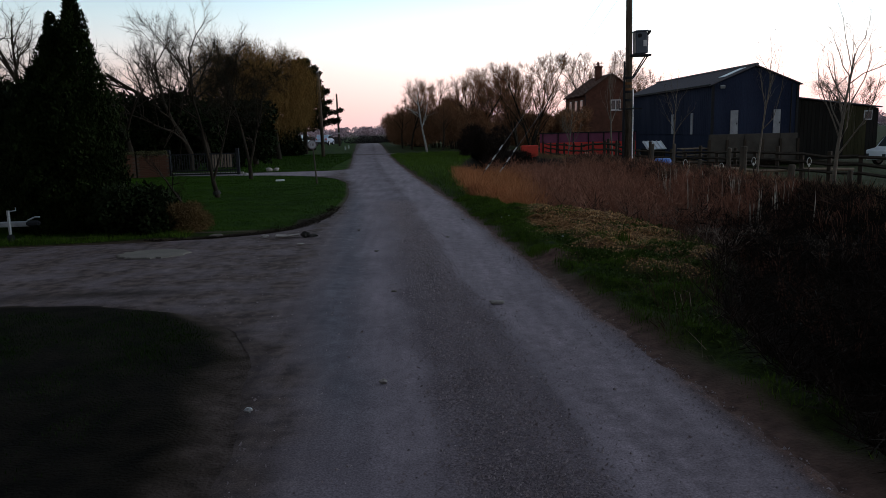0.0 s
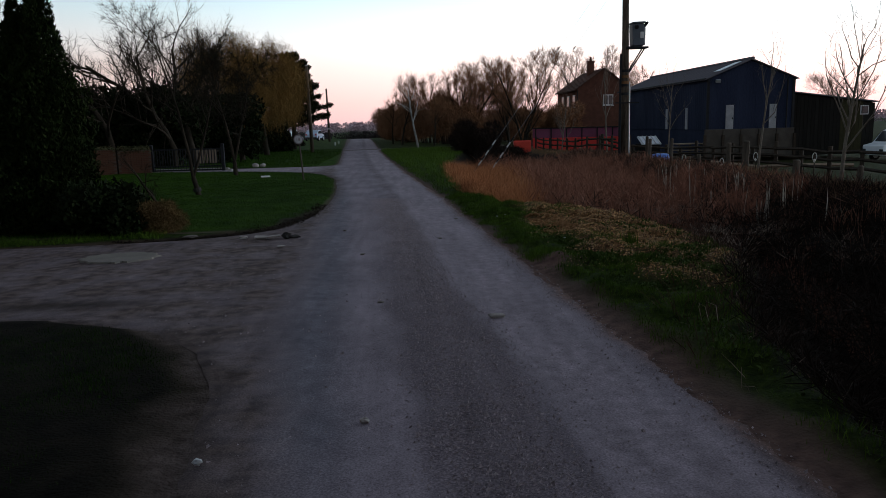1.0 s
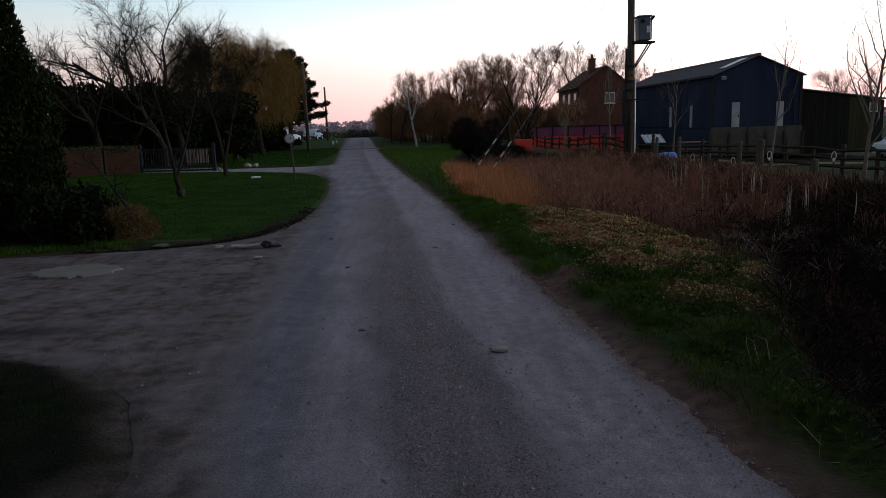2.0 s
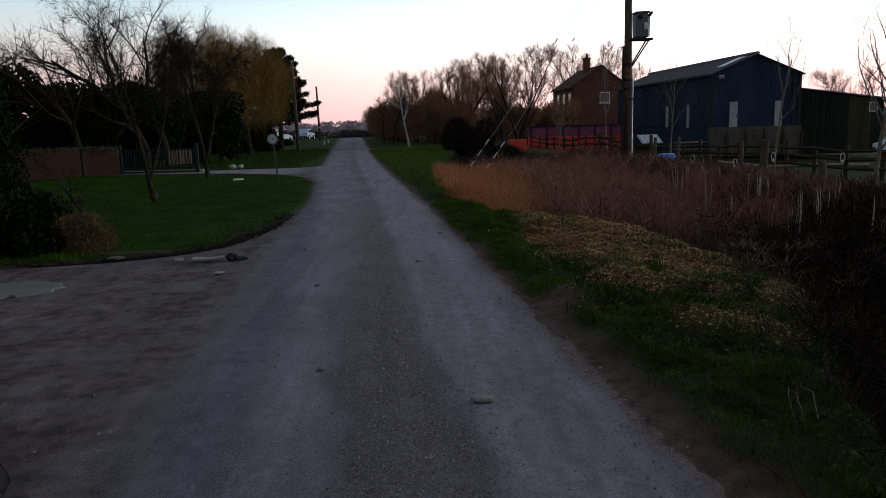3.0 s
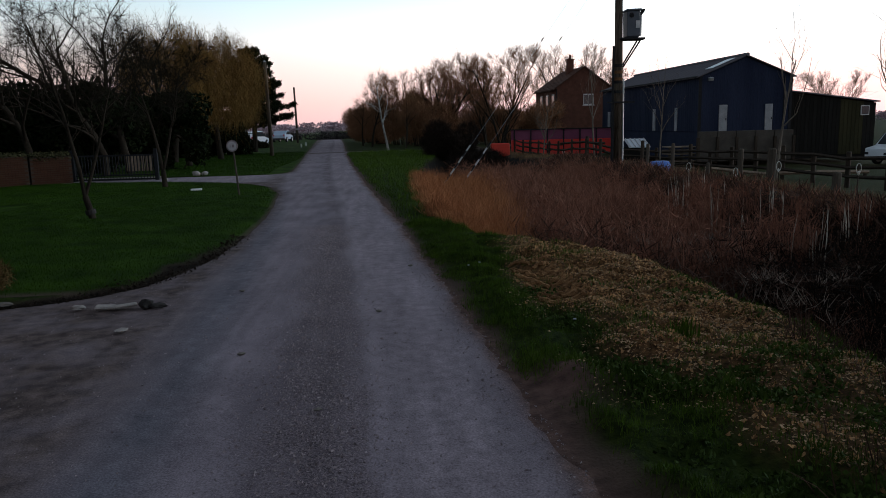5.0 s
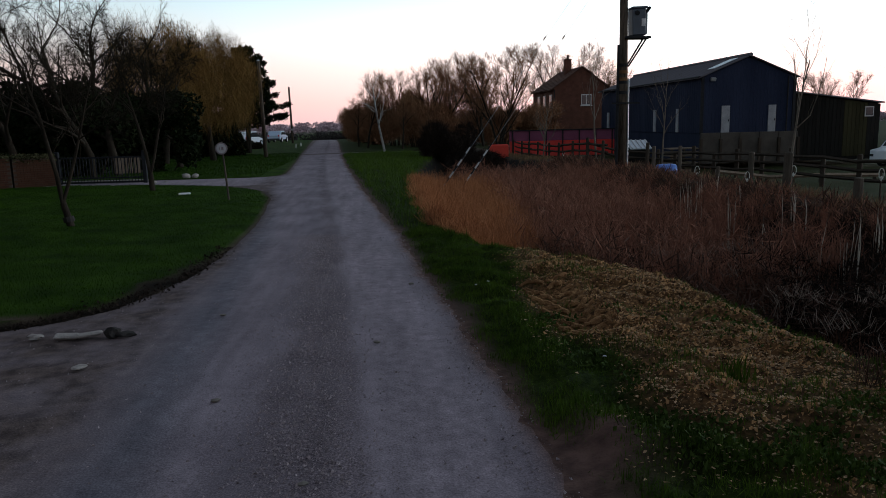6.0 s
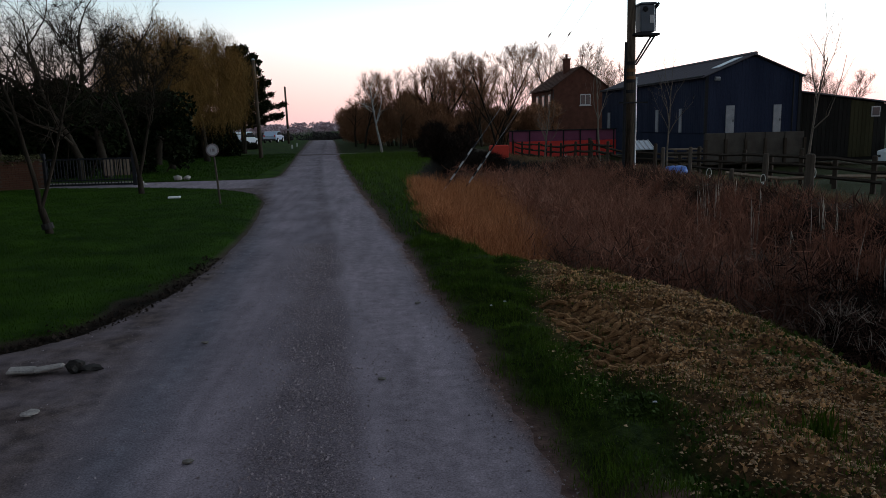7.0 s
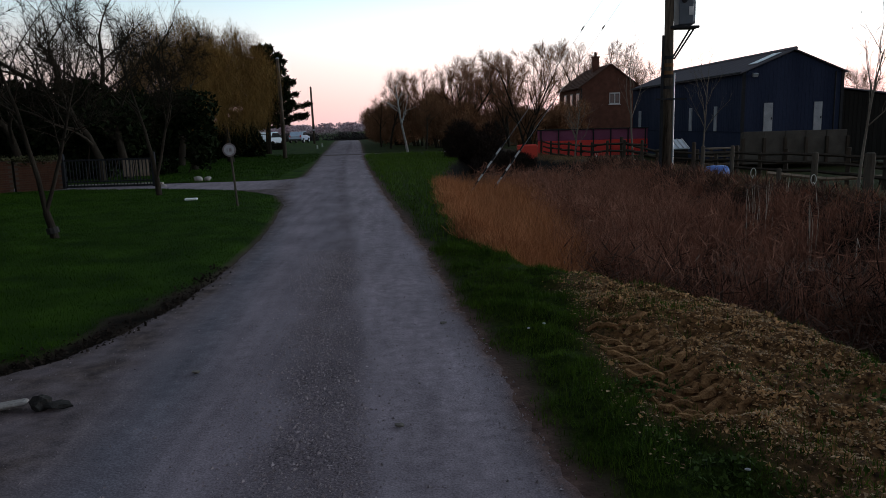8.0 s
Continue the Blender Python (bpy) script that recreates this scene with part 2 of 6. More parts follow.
class Build:
    """Gathers the faces of one part."""

    def __init__(self):
        self.v, self.f = [], []

    def box(self, c, s, rz=0.0, rx=0.0, ry=0.0, bevel=0.0):
        m = pose(*c, rx, ry, rz)
        o = len(self.v)
        x, y, z = s[0] / 2, s[1] / 2, s[2] / 2
        if bevel <= 0:
            pts = [(a * x, b * y, d * z) for d in (-1, 1) for a, b in ((-1, -1), (1, -1), (1, 1), (-1, 1))]
            self.v += [tuple(m @ Vector(p)) for p in pts]
            self.f += [[o + i for i in q] for q in ((3, 2, 1, 0), (4, 5, 6, 7), (0, 1, 5, 4), (1, 2, 6, 5), (2, 3, 7, 6), (3, 0, 4, 7))]
            return self
        b = min(bevel, x * 0.9, y * 0.9, z * 0.9)
        rings = [(x - b, y - b, -z), (x, y, -z + b), (x, y, z - b), (x - b, y - b, z)]
        for rx_, ry_, rz_ in rings:
            k = b * 0.6
            for p in ((-rx_ + k, -ry_), (rx_ - k, -ry_), (rx_, -ry_ + k), (rx_, ry_ - k), (rx_ - k, ry_), (-rx_ + k, ry_), (-rx_, ry_ - k), (-rx_, -ry_ + k)):
                self.v.append(tuple(m @ Vector((p[0], p[1], rz_))))
        for j in range(3):
            for i in range(8):
                k = (i + 1) % 8
                self.f.append([o + j * 8 + i, o + j * 8 + k, o + j * 8 + 8 + k, o + j * 8 + 8 + i])
        self.f.append([o + i for i in range(7, -1, -1)])
        self.f.append([o + 24 + i for i in range(8)])
        return self

    def tube(self, pts, radii, n=6, cap=True):
        o = len(self.v)
        pts = [Vector(p) for p in pts]
        for i, p in enumerate(pts):
            d = (pts[min(i + 1, len(pts) - 1)] - pts[max(i - 1, 0)]).normalized()
            a = d.cross(Vector((0.31, 0.95, 0.05)) if abs(d.z) > 0.9 else Vector((0, 0, 1))).normalized()
            b = d.cross(a)
            for k in range(n):
                t = 2 * math.pi * k / n
                self.v.append(tuple(p + radii[i] * (math.cos(t) * a + math.sin(t) * b)))
        for i in range(len(pts) - 1):
            for k in range(n):
                j = (k + 1) % n
                self.f.append([o + i * n + k, o + i * n + j, o + (i + 1) * n + j, o + (i + 1) * n + k])
        if cap and n > 3:
            self.f.append([o + k for k in range(n - 1, -1, -1)])
            self.f.append([o + (len(pts) - 1) * n + k for k in range(n)])
        return self

    def prism(self, outline, y0, y1):
        """An outline in x, z drawn out along y."""
        o, n = len(self.v), len(outline)
        self.v += [(x, y0, z) for x, z in outline] + [(x, y1, z) for x, z in outline]
        self.f.append([o + i for i in range(n)])
        self.f.append([o + n + i for i in range(n - 1, -1, -1)])
        for i in range(n):
            j = (i + 1) % n
            self.f.append([o + j, o + i, o + n + i, o + n + j])
        return self

    def stone(self, c, s, seed, sub=2):
        bm = bmesh.new()
        bmesh.ops.create_icosphere(bm, subdivisions=sub, radius=1)
        o = len(self.v)
        for v in bm.verts:
            q = v.co * (1 + 0.5 * noise.noise(v.co * 1.3 + Vector((seed * 7.1, seed * 3.3, 0))))
            self.v.append((c[0] + q.x * s[0], c[1] + q.y * s[1], c[2] + q.z * s[2]))
        self.f += [[o + v.index for v in f.verts] for f in bm.faces]
        bm.free()
        return self


def part(name, b, mat, parent=None, label="", smooth=False):
    ob = new(name, mesh(name, b.v, b.f, mat, smooth) if isinstance(b, Build) else b)
    ob.parent = parent
    if label:
        ob["label"] = label
    return ob


def thing(name, at, label, category, group="", rz=0.0):
    ob = new(name)
    ob.matrix_basis = pose(*at, 0, 0, rz)
    return tagged(ob, label, category, group)


# ---- the lie of the land ----
def line(y, knots):
    return np.interp(y, [k[0] for k in knots], [k[1] for k in knots])


EDGE_R = [(-12, 2.5), (0, 2.08), (3, 1.97), (4, 1.91), (6, 1.77), (9, 1.57), (12, 1.42), (15, 1.21), (18, 1.08), (22, 0.8), (26, 0.5), (40, -0.4), (53, -1.1), (56.2, -1.2), (56.3, 4.5), (58.2, 4.5), (58.3, -1.3), (80, -2.2), (95, -2.9), (112, -3.8)]
EDGE_L = [(-12, -0.8), (3, -1.05), (4.4, -1.15), (5.4, -1.3), (6.2, -1.6), (6.9, -2.1), (7.3, -2.9), (7.5, -4.4), (7.55, -34), (12.0, -34), (12.05, -6.4), (12.25, -4.6),
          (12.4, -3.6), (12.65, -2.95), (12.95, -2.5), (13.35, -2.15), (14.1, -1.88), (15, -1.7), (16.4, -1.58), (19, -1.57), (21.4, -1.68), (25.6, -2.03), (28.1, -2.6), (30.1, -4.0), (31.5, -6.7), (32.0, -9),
          (32.05, -13), (34.2, -13), (34.25, -3.6), (34.9, -2.95), (36, -2.76), (39, -2.9), (47.5, -3.38), (60, -4.15), (74, -4.92), (89, -5.82), (112, -7.1)]
DITCH_L = [(-12, 2.65), (3, 2.35), (4.5, 2.5), (5.7, 2.65), (6.9, 2.98), (8, 3.6), (9, 4.1), (10.2, 4.18), (11, 4.06), (12.5, 3.98), (13.4, 3.9), (14.5, 3.4), (15.5, 2.8), (16.5, 2.2), (17.5, 1.95), (19, 1.75), (24, 1.75), (32, 2.1), (40, 3.0), (46, 4.0), (60, 6.0)]


def smooth01(t):
    t = np.clip(t, 0, 1)
    return t * t * (3 - 2 * t)


def hum(x, y, s, k=0.0):
    """Cheap smooth noise in about -1..1."""
    return (np.sin(x * s + 1.3 * np.sin(y * s * 0.7 + k)) + np.sin(y * s * 1.13 + 1.7 * np.sin(x * s * 0.6 + k * 2)) + np.sin((x + y) * s * 0.53 + k)) / 3


def edges(y):
    return line(y, EDGE_L), line(y, EDGE_R)


def spoil(x, y):
    """Where the dredged, straw-coloured spoil lies on the verge, 0 to 1."""
    ed = line(y, DITCH_L)
    lo = np.interp(y, [6.5, 8, 10, 11.2, 13, 14, 16, 17], [3.2, 2.5, 2.35, 2.1, 2.1, 2.2, 2.4, 2.6])
    a = smooth01((x - lo + 0.25 * hum(x, y, 3.1)) / 0.5) * smooth01((ed + 0.1 - x) / 0.35)
    a = a * (0.6 * smooth01((y - 7.8 + 0.6 * hum(x, y, 2.3, 1)) / 1.0) + 0.4 * smooth01((y - 9.7 + 1.2 * hum(x, y, 2.9, 2)) / 1.2)) * smooth01((17.6 - y) / 1.2)
    return np.maximum(a, 0.9 * track(x, y))


def track(x, y):
    """Where a tractor's tyre has pressed into the spoil."""
    return np.exp(-((x - 2.42) / 0.3) ** 4) * smooth01((y - 11.2) / 0.2) * smooth01((13.2 - y) / 0.25)


def tussock(x, y):
    """Small heaps of the rough verge."""
    return 0.045 * hum(x, y, 7.3, 2) + 0.038 * hum(x, y, 13.7, 6) + 0.02 * hum(x, y, 3.1, 1)


def height(x, y):
    xl, xr = edges(y)
    out = np.maximum(xl - x, x - xr)
    z = 0.001 + smooth01(out / 0.4) * (0.024 + 0.02 * hum(x, y, 1.1) + 0.012 * hum(x, y, 4.3, 2))
    z = z + 0.05 * smooth01(out / 0.5) * (x > xr) + 0.02 * (x < xl) * smooth01(out / 0.4)
    sp = spoil(x, y)
    z = z + sp * (0.07 + 0.05 * hum(x, y, 5.5, 3) + 0.05 * hum(x, y, 12, 4) + 0.035 * hum(x, y, 27, 5))
    ruts = track(x, y)
    ribs = np.tanh(2.5 * np.sin((y - 0.5 * x) * 2 * math.pi / 0.22))
    z = z * (1 - 0.8 * ruts) + ruts * (0.035 + 0.012 * ribs)
    z = z + tussock(x, y) * smooth01((x - xr - 0.1) / 0.3) * (1 - sp) * (y < 20)
    ed = line(y, DITCH_L)
    deep = np.interp(y, [-12, 15, 19, 40, 60], [-1.25, -1.25, -0.75, -0.7, 0.0])
    into = smooth01((x - ed + 0.05) / 0.95)
    z = z * (1 - into) + deep * into
    bank = smooth01((x - 6.9 - 0.15 * hum(x, y, 1.3)) / 2.2)
    z = z * (1 - bank) + (0.24 + 0.05 * hum(x, y, 1.7) - 0.24 * smooth01((x - 9.4) / 0.8)) * bank
    z = z - 0.75 * smooth01((x - 11.3) / 5) * smooth01((80 - y) / 20)
    inside = smooth01((np.minimum(x - xl, xr - x) - 0.1 - 0.025 * hum(x, y, 5.0, 2)) / 0.14)
    z = z * (1 - inside) - 0.10 * inside
    z = z - 0.35 * smooth01((x - 5.5) / 3) * smooth01((y - 34) / 14)
    far = smooth01((np.hypot(x, y - 20) - 90) / 60)
    return z * (1 - far) - 0.4 * far


def at(x, y):
    return float(height(np.float64(x), np.float64(y)))


def grid_lines(stops):
    out = []
    for a, b, step in stops:
        out += list(np.arange(a, b - step * 0.25, step))
    return np.array(out + [stops[-1][1]])


gx = grid_lines([(-1800, -300, 300), (-300, -60, 60), (-60, -14, 2), (-14, -7, 0.4), (-7, -3, 0.14), (-3, -0.8, 0.06), (-0.8, 1.0, 0.14), (1.0, 5.0, 0.06), (5, 12, 0.25), (12, 40, 2), (40, 100, 15), (100, 400, 100), (400, 1800, 350)])
gy = grid_lines([(-600, -60, 90), (-60, -4, 4), (-4, 2, 0.4), (2, 9, 0.10), (9, 11, 0.07), (11, 14.2, 0.035), (14.2, 15, 0.07), (15, 20, 0.12), (20, 36, 0.25), (36, 70, 1), (70, 130, 5), (130, 400, 45), (400, 2500, 350)])
GX, GY = np.meshgrid(gx, gy)
GZ = height(GX, GY)
nx, ny = len(gx), len(gy)
quads = [[j * nx + i, j * nx + i + 1, (j + 1) * nx + i + 1, (j + 1) * nx + i] for j in range(ny - 1) for i in range(nx - 1)]


def ground_material():
    m = material("earth_grass_and_spoil", (0.035, 0.024, 0.018), (0.085, 0.06, 0.045), 0.95, 2.5, 45, 0.7, detail=8)
    n, l = m.node_tree.nodes, m.node_tree.links
    bsdf = n["Principled BSDF"]
    base = bsdf.inputs["Base Color"].links[0].from_socket
    tc = n.new("ShaderNodeTexCoord")

    def layer(below, attr, a, b, scale):
        at_ = n.new("ShaderNodeAttribute")
        at_.attribute_name = attr
        tx = n.new("ShaderNodeTexNoise")
        tx.inputs["Scale"].default_value, tx.inputs["Detail"].default_value = scale, 8
        l.new(tc.outputs["Object"], tx.inputs["Vector"])
        r = ramp(n, [(0.32, a), (0.68, b)])
        l.new(tx.outputs["Fac"], r.inputs[0])
        mx = n.new("ShaderNodeMix")
        mx.data_type = "RGBA"
        l.new(at_.outputs["Fac"], mx.inputs["Factor"])
        l.new(below, mx.inputs["A"])
        l.new(r.outputs[0], mx.inputs["B"])
        return mx.outputs["Result"]

    c = layer(base, "grass", (0.006, 0.011, 0.002), (0.026, 0.038, 0.006), 14)
    c = layer(c, "lawn", (0.006, 0.017, 0.001), (0.026, 0.055, 0.0035), 1.3)
    c = layer(c, "spoil", (0.02, 0.0095, 0.005), (0.19, 0.094, 0.04), 22)
    c = layer(c, "shoulder", (0.06, 0.035, 0.03), (0.135, 0.08, 0.067), 9)
    c = layer(c, "apron", (0.03, 0.021, 0.018), (0.088, 0.064, 0.058), 8)
    # Ditch mud, and painted shade at the near corner and lawn edge.
    c = layer(c, "mud_and_shade", (0.003, 0.0025, 0.002), (0.012, 0.009, 0.0065), 5)
    l.new(c, bsdf.inputs["Base Color"])
    return m


def lawn_mask(x, y):
    xl, _ = edges(y)
    a = smooth01((xl - 0.02 - (0.16 - 0.12 * hum(x, y, 4.1, 3) - 0.05 * hum(x, y, 13, 1)) * smooth01((17.5 - y) / 3) - x) / 0.16) * smooth01((y - 12.9 - 0.08 * hum(x, y, 3)) / 0.3) * smooth01((x + 26) / 1)
    return a


def grass_mask(x, y):
    xl, xr = edges(y)
    ed = line(y, DITCH_L)
    right = smooth01((x - xr - 0.03 - 0.13 * smooth01((9.8 - y) / 2) - 0.08 * hum(x, y, 2.7) - 0.06 * hum(x, y, 8.3, 3)) / 0.22) * smooth01((ed + 0.32 - x) / 0.3)
    bare = np.exp(-(((x - 1.88) / 0.25) ** 2 + ((y - 9.3) / 0.36) ** 2))
    right = right * (1 - bare) * (1 - 0.96 * spoil(x, y))
    left = smooth01((xl - 0.3 - x - 0.22 * hum(x, y, 1.9) - 0.1 * hum(x, y, 6.3, 2)) / 0.4) * (y < 7.6) * smooth01((7.25 - y + 0.2 * hum(x, y, 3)) / 0.5)
    verge = smooth01((xl - 0.15 - x) / 0.3) * (y > 12) * (y < 12.9)
    rest = smooth01((x - 9.3) / 0.6) * (0.8 + 0.2 * smooth01((x - 45) / 20))
    return np.clip(right + left + verge + rest, 0, 1)


def apron(x, y):
    """Trodden dirt that spreads from the lane on to the corner grass."""
    d = edges(y)[0] - x
    return smooth01((0.4 + 0.1 * hum(x, y, 2.9, 4) + 0.10 * hum(x, y, 7.7, 1) + 0.06 * hum(x, y, 19, 3) - d) / 0.42) * (y < 7.7) * (x < 0)


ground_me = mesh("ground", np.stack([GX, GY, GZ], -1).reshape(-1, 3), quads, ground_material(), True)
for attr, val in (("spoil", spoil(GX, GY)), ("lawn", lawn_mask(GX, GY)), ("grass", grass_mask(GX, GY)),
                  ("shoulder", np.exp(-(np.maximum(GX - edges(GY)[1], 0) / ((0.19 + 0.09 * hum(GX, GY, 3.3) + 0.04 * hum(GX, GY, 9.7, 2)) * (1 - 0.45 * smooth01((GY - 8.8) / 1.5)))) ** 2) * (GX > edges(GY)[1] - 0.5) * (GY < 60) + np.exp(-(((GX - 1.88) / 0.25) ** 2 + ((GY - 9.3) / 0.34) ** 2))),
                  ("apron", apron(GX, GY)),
                  # Near-corner shade, lawn-edge soil with its shadow, near verge edge, ditch mud.
                  ("mud_and_shade", (GX < edges(GY)[0] + 0.1) * smooth01((7.6 - GY) / 0.3) * (GX > -30) * (1 - apron(GX, GY))
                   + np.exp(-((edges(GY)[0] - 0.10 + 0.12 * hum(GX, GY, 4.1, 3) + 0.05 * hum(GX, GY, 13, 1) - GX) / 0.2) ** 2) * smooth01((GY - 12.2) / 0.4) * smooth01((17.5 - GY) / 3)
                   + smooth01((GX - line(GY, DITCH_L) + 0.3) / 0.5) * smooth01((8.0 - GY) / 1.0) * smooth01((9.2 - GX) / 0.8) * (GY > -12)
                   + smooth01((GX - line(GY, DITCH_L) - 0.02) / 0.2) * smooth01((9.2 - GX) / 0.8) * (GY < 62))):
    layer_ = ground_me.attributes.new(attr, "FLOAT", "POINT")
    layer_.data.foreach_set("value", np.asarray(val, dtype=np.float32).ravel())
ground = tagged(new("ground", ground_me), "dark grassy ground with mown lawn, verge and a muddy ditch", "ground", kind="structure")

# ---- the lane and the gravel drives that join it ----
ry = grid_lines([(-12, 2, 0.5), (2, 8, 0.06), (8, 11.8, 0.12), (11.8, 16, 0.06), (16, 30, 0.15), (30, 35, 0.06), (35, 60, 0.5), (60, 112, 2)])
NC = 90
rows_v, rows_f = [], []
for j, y in enumerate(ry):
    xl, xr = edges(y)
    xl, xr = float(xl), float(xr)
    xl -= 0.03 * float(hum(0.3, y, 5.0, 1)) + 0.015 * float(hum(0.1, y, 17, 2))
    xr += 0.05 * float(hum(0.7, y, 2.2, 3)) + 0.03 * float(hum(0.9, y, 17, 4)) + 0.03 * float(hum(0.4, y, 43, 5))
    mid = max(xl + 0.3, xr - 3.4)
    for i in range(NC + 1):
        u = i / NC
        x = mid - (mid - xl) * (1 - u / 0.4) ** 2.4 if u < 0.4 else mid + (xr - mid) * (u - 0.4) / 0.6
        c = (x - (xr - 1.5)) / 1.5
        z = 0.012 + 0.02 * (1 - min(c * c, 1)) - 0.012 * math.exp(-((abs(c) - 0.5) / 0.2) ** 2) + max(0.0, 1 - y / 26) * (0.006 * float(hum(x, y, 3.1)) + 0.003 * float(hum(x, y, 11, 2)))
        edge = min(i, NC - i)
        rows_v.append((x, y, z - max(0.0, 0.010 - 0.002 * edge)))
for j in range(len(ry) - 1):
    for i in range(NC):
        a = j * (NC + 1) + i
        rows_f.append([a, a + 1, a + NC + 2, a + NC + 1])


def road_material():
    m = material("worn_gritty_asphalt", (0.13, 0.104, 0.121), (0.243, 0.197, 0.223), 0.9, 0.9, 60, 0.3, detail=10, spread=0.2, dist=0.012)
    n, l = m.node_tree.nodes, m.node_tree.links
    bsdf = n["Principled BSDF"]
    base = bsdf.inputs["Base Color"].links[0].from_socket
    tc = n.new("ShaderNodeTexCoord")

    def layer(below, attr, a, b, scale, cut):
        at_ = n.new("ShaderNodeAttribute")
        at_.attribute_name = attr
        tx = n.new("ShaderNodeTexNoise")
        tx.inputs["Scale"].default_value, tx.inputs["Detail"].default_value = scale, 10
        l.new(tc.outputs["Object"], tx.inputs["Vector"])
        r = ramp(n, [(0.34, a), (0.66, b)])
        l.new(tx.outputs["Fac"], r.inputs[0])
        tx2 = n.new("ShaderNodeTexNoise")
        tx2.inputs["Scale"].default_value, tx2.inputs["Detail"].default_value = cut, 6
        l.new(tc.outputs["Object"], tx2.inputs["Vector"])
        mr = n.new("ShaderNodeMapRange")
        mr.inputs["From Min"].default_value, mr.inputs["From Max"].default_value = 0.35, 0.6
        mr.inputs["To Min"].default_value = 0.6
        l.new(tx2.outputs["Fac"], mr.inputs["Value"])
        mu = n.new("ShaderNodeMath")
        mu.operation = "MULTIPLY"
        l.new(at_.outputs["Fac"], mu.inputs[0])
        l.new(mr.outputs[0], mu.inputs[1])
        mx = n.new("ShaderNodeMix")
        mx.data_type = "RGBA"
        l.new(mu.outputs[0], mx.inputs["Factor"])
        l.new(below, mx.inputs["A"])
        l.new(r.outputs[0], mx.inputs["B"])
        return mx.outputs["Result"]

    def mottle(below, scale, stretch, lo, hi, a, b):
        mp = n.new("ShaderNodeMapping")
        mp.inputs["Scale"].default_value = stretch
        l.new(tc.outputs["Object"], mp.inputs[0])
        tx = n.new("ShaderNodeTexNoise")
        tx.inputs["Scale"].default_value, tx.inputs["Detail"].default_value = scale, 5
        l.new(mp.outputs[0], tx.inputs["Vector"])
        mr = n.new("ShaderNodeMapRange")
        for key, value in (("From Min", a), ("From Max", b), ("To Min", lo), ("To Max", hi)):
            mr.inputs[key].default_value = value
        l.new(tx.outputs["Fac"], mr.inputs["Value"])
        hs = n.new("ShaderNodeHueSaturation")
        l.new(mr.outputs[0], hs.inputs["Value"])
        l.new(below, hs.inputs["Color"])
        return hs.outputs[0]

    c = layer(base, "grit", (0.058, 0.045, 0.051), (0.19, 0.147, 0.162), 75, 1.8)
    c = layer(c, "damp", (0.082, 0.075, 0.09), (0.14, 0.125, 0.147), 6, 1.5)
    c = layer(c, "dirt", (0.05, 0.036, 0.034), (0.125, 0.09, 0.084), 7, 2.0)
    c = layer(c, "soil", (0.088, 0.05, 0.041), (0.178, 0.104, 0.085), 9, 5.0)
    c = layer(c, "mire", (0.03, 0.021, 0.018), (0.088, 0.064, 0.058), 8, 5.0)
    c = layer(c, "puddle", (0.010, 0.008, 0.007), (0.035, 0.027, 0.023), 5, 3.0)
    c = layer(c, "dust", (0.185, 0.145, 0.162), (0.29, 0.23, 0.255), 9, 1.0)
    c = mottle(c, 1.0, (3.2, 0.35, 1), 0.91, 1.09, 0.35, 0.65)
    c = mottle(c, 0.55, (1, 0.6, 1), 0.93, 1.07, 0.38, 0.62)
    c = mottle(c, 95, (1, 1, 1), 0.7, 1.32, 0.33, 0.68)
    c = mottle(c, 2.6, (2.4, 0.3, 1), 0.9, 1.1, 0.35, 0.65)
    l.new(c, bsdf.inputs["Base Color"])
    return m


road_me = mesh("road", rows_v, rows_f, road_material(), True)
rv = np.array(rows_v)
RX, RY = rv[:, 0], rv[:, 1]
rxl, rxr = edges(RY)
from_r = rxr - RX
grit_in = np.interp(RY, [0, 9, 13, 20, 40], [0.98, 0.98, 0.92, 0.86, 0.85])
grit_w = np.interp(RY, [0, 9, 13, 20, 40], [0.9, 0.86, 0.7, 0.45, 0.4])
grit_n = 0.05 * hum(RX, RY, 3.3, 2) + 0.035 * hum(RX, RY, 9.1, 5)
grit = smooth01((from_r - grit_in + grit_n) / np.interp(RY, [8, 14, 30], [0.09, 0.2, 0.4])) * smooth01((grit_in + grit_w + 0.12 + 2.5 * grit_n - from_r) / 0.32)
dirt = np.clip(smooth01((from_r - 2.45 - 0.2 * hum(RX, RY, 1.1, 3)) / 0.6) * (RY > 3) + 0.7 * np.exp(-((from_r + 0.04 - 0.08 * hum(RX, RY, 3.0)) / 0.15) ** 2) + smooth01((0.35 - (RX - rxl)) / 0.35) * 0.7, 0, 1)
soil = np.exp(-((from_r + 0.02 - 0.06 * hum(RX, RY, 3.0) - 0.05 * hum(RX, RY, 9.0, 2)) / 0.1) ** 2)
mire = smooth01((0.32 - (RX - rxl) + 0.12 * hum(RX, RY, 3.1, 4) + 0.08 * hum(RX, RY, 8.7, 1)) / 0.5) * (RY < 7.6)
dust = np.clip(np.exp(-((from_r - 0.56) / 0.42) ** 4) * 0.75 + np.exp(-((from_r - 2.0) / 0.24) ** 2) * 0.45, 0, 1) * (1 - 0.8 * dirt) * (1 - grit)
damp = np.exp(-((from_r - 2.42 - 0.1 * hum(RX, RY, 0.9, 4)) / 0.3) ** 2) * smooth01((RY - 3) / 2) * smooth01((26 - RY) / 8)
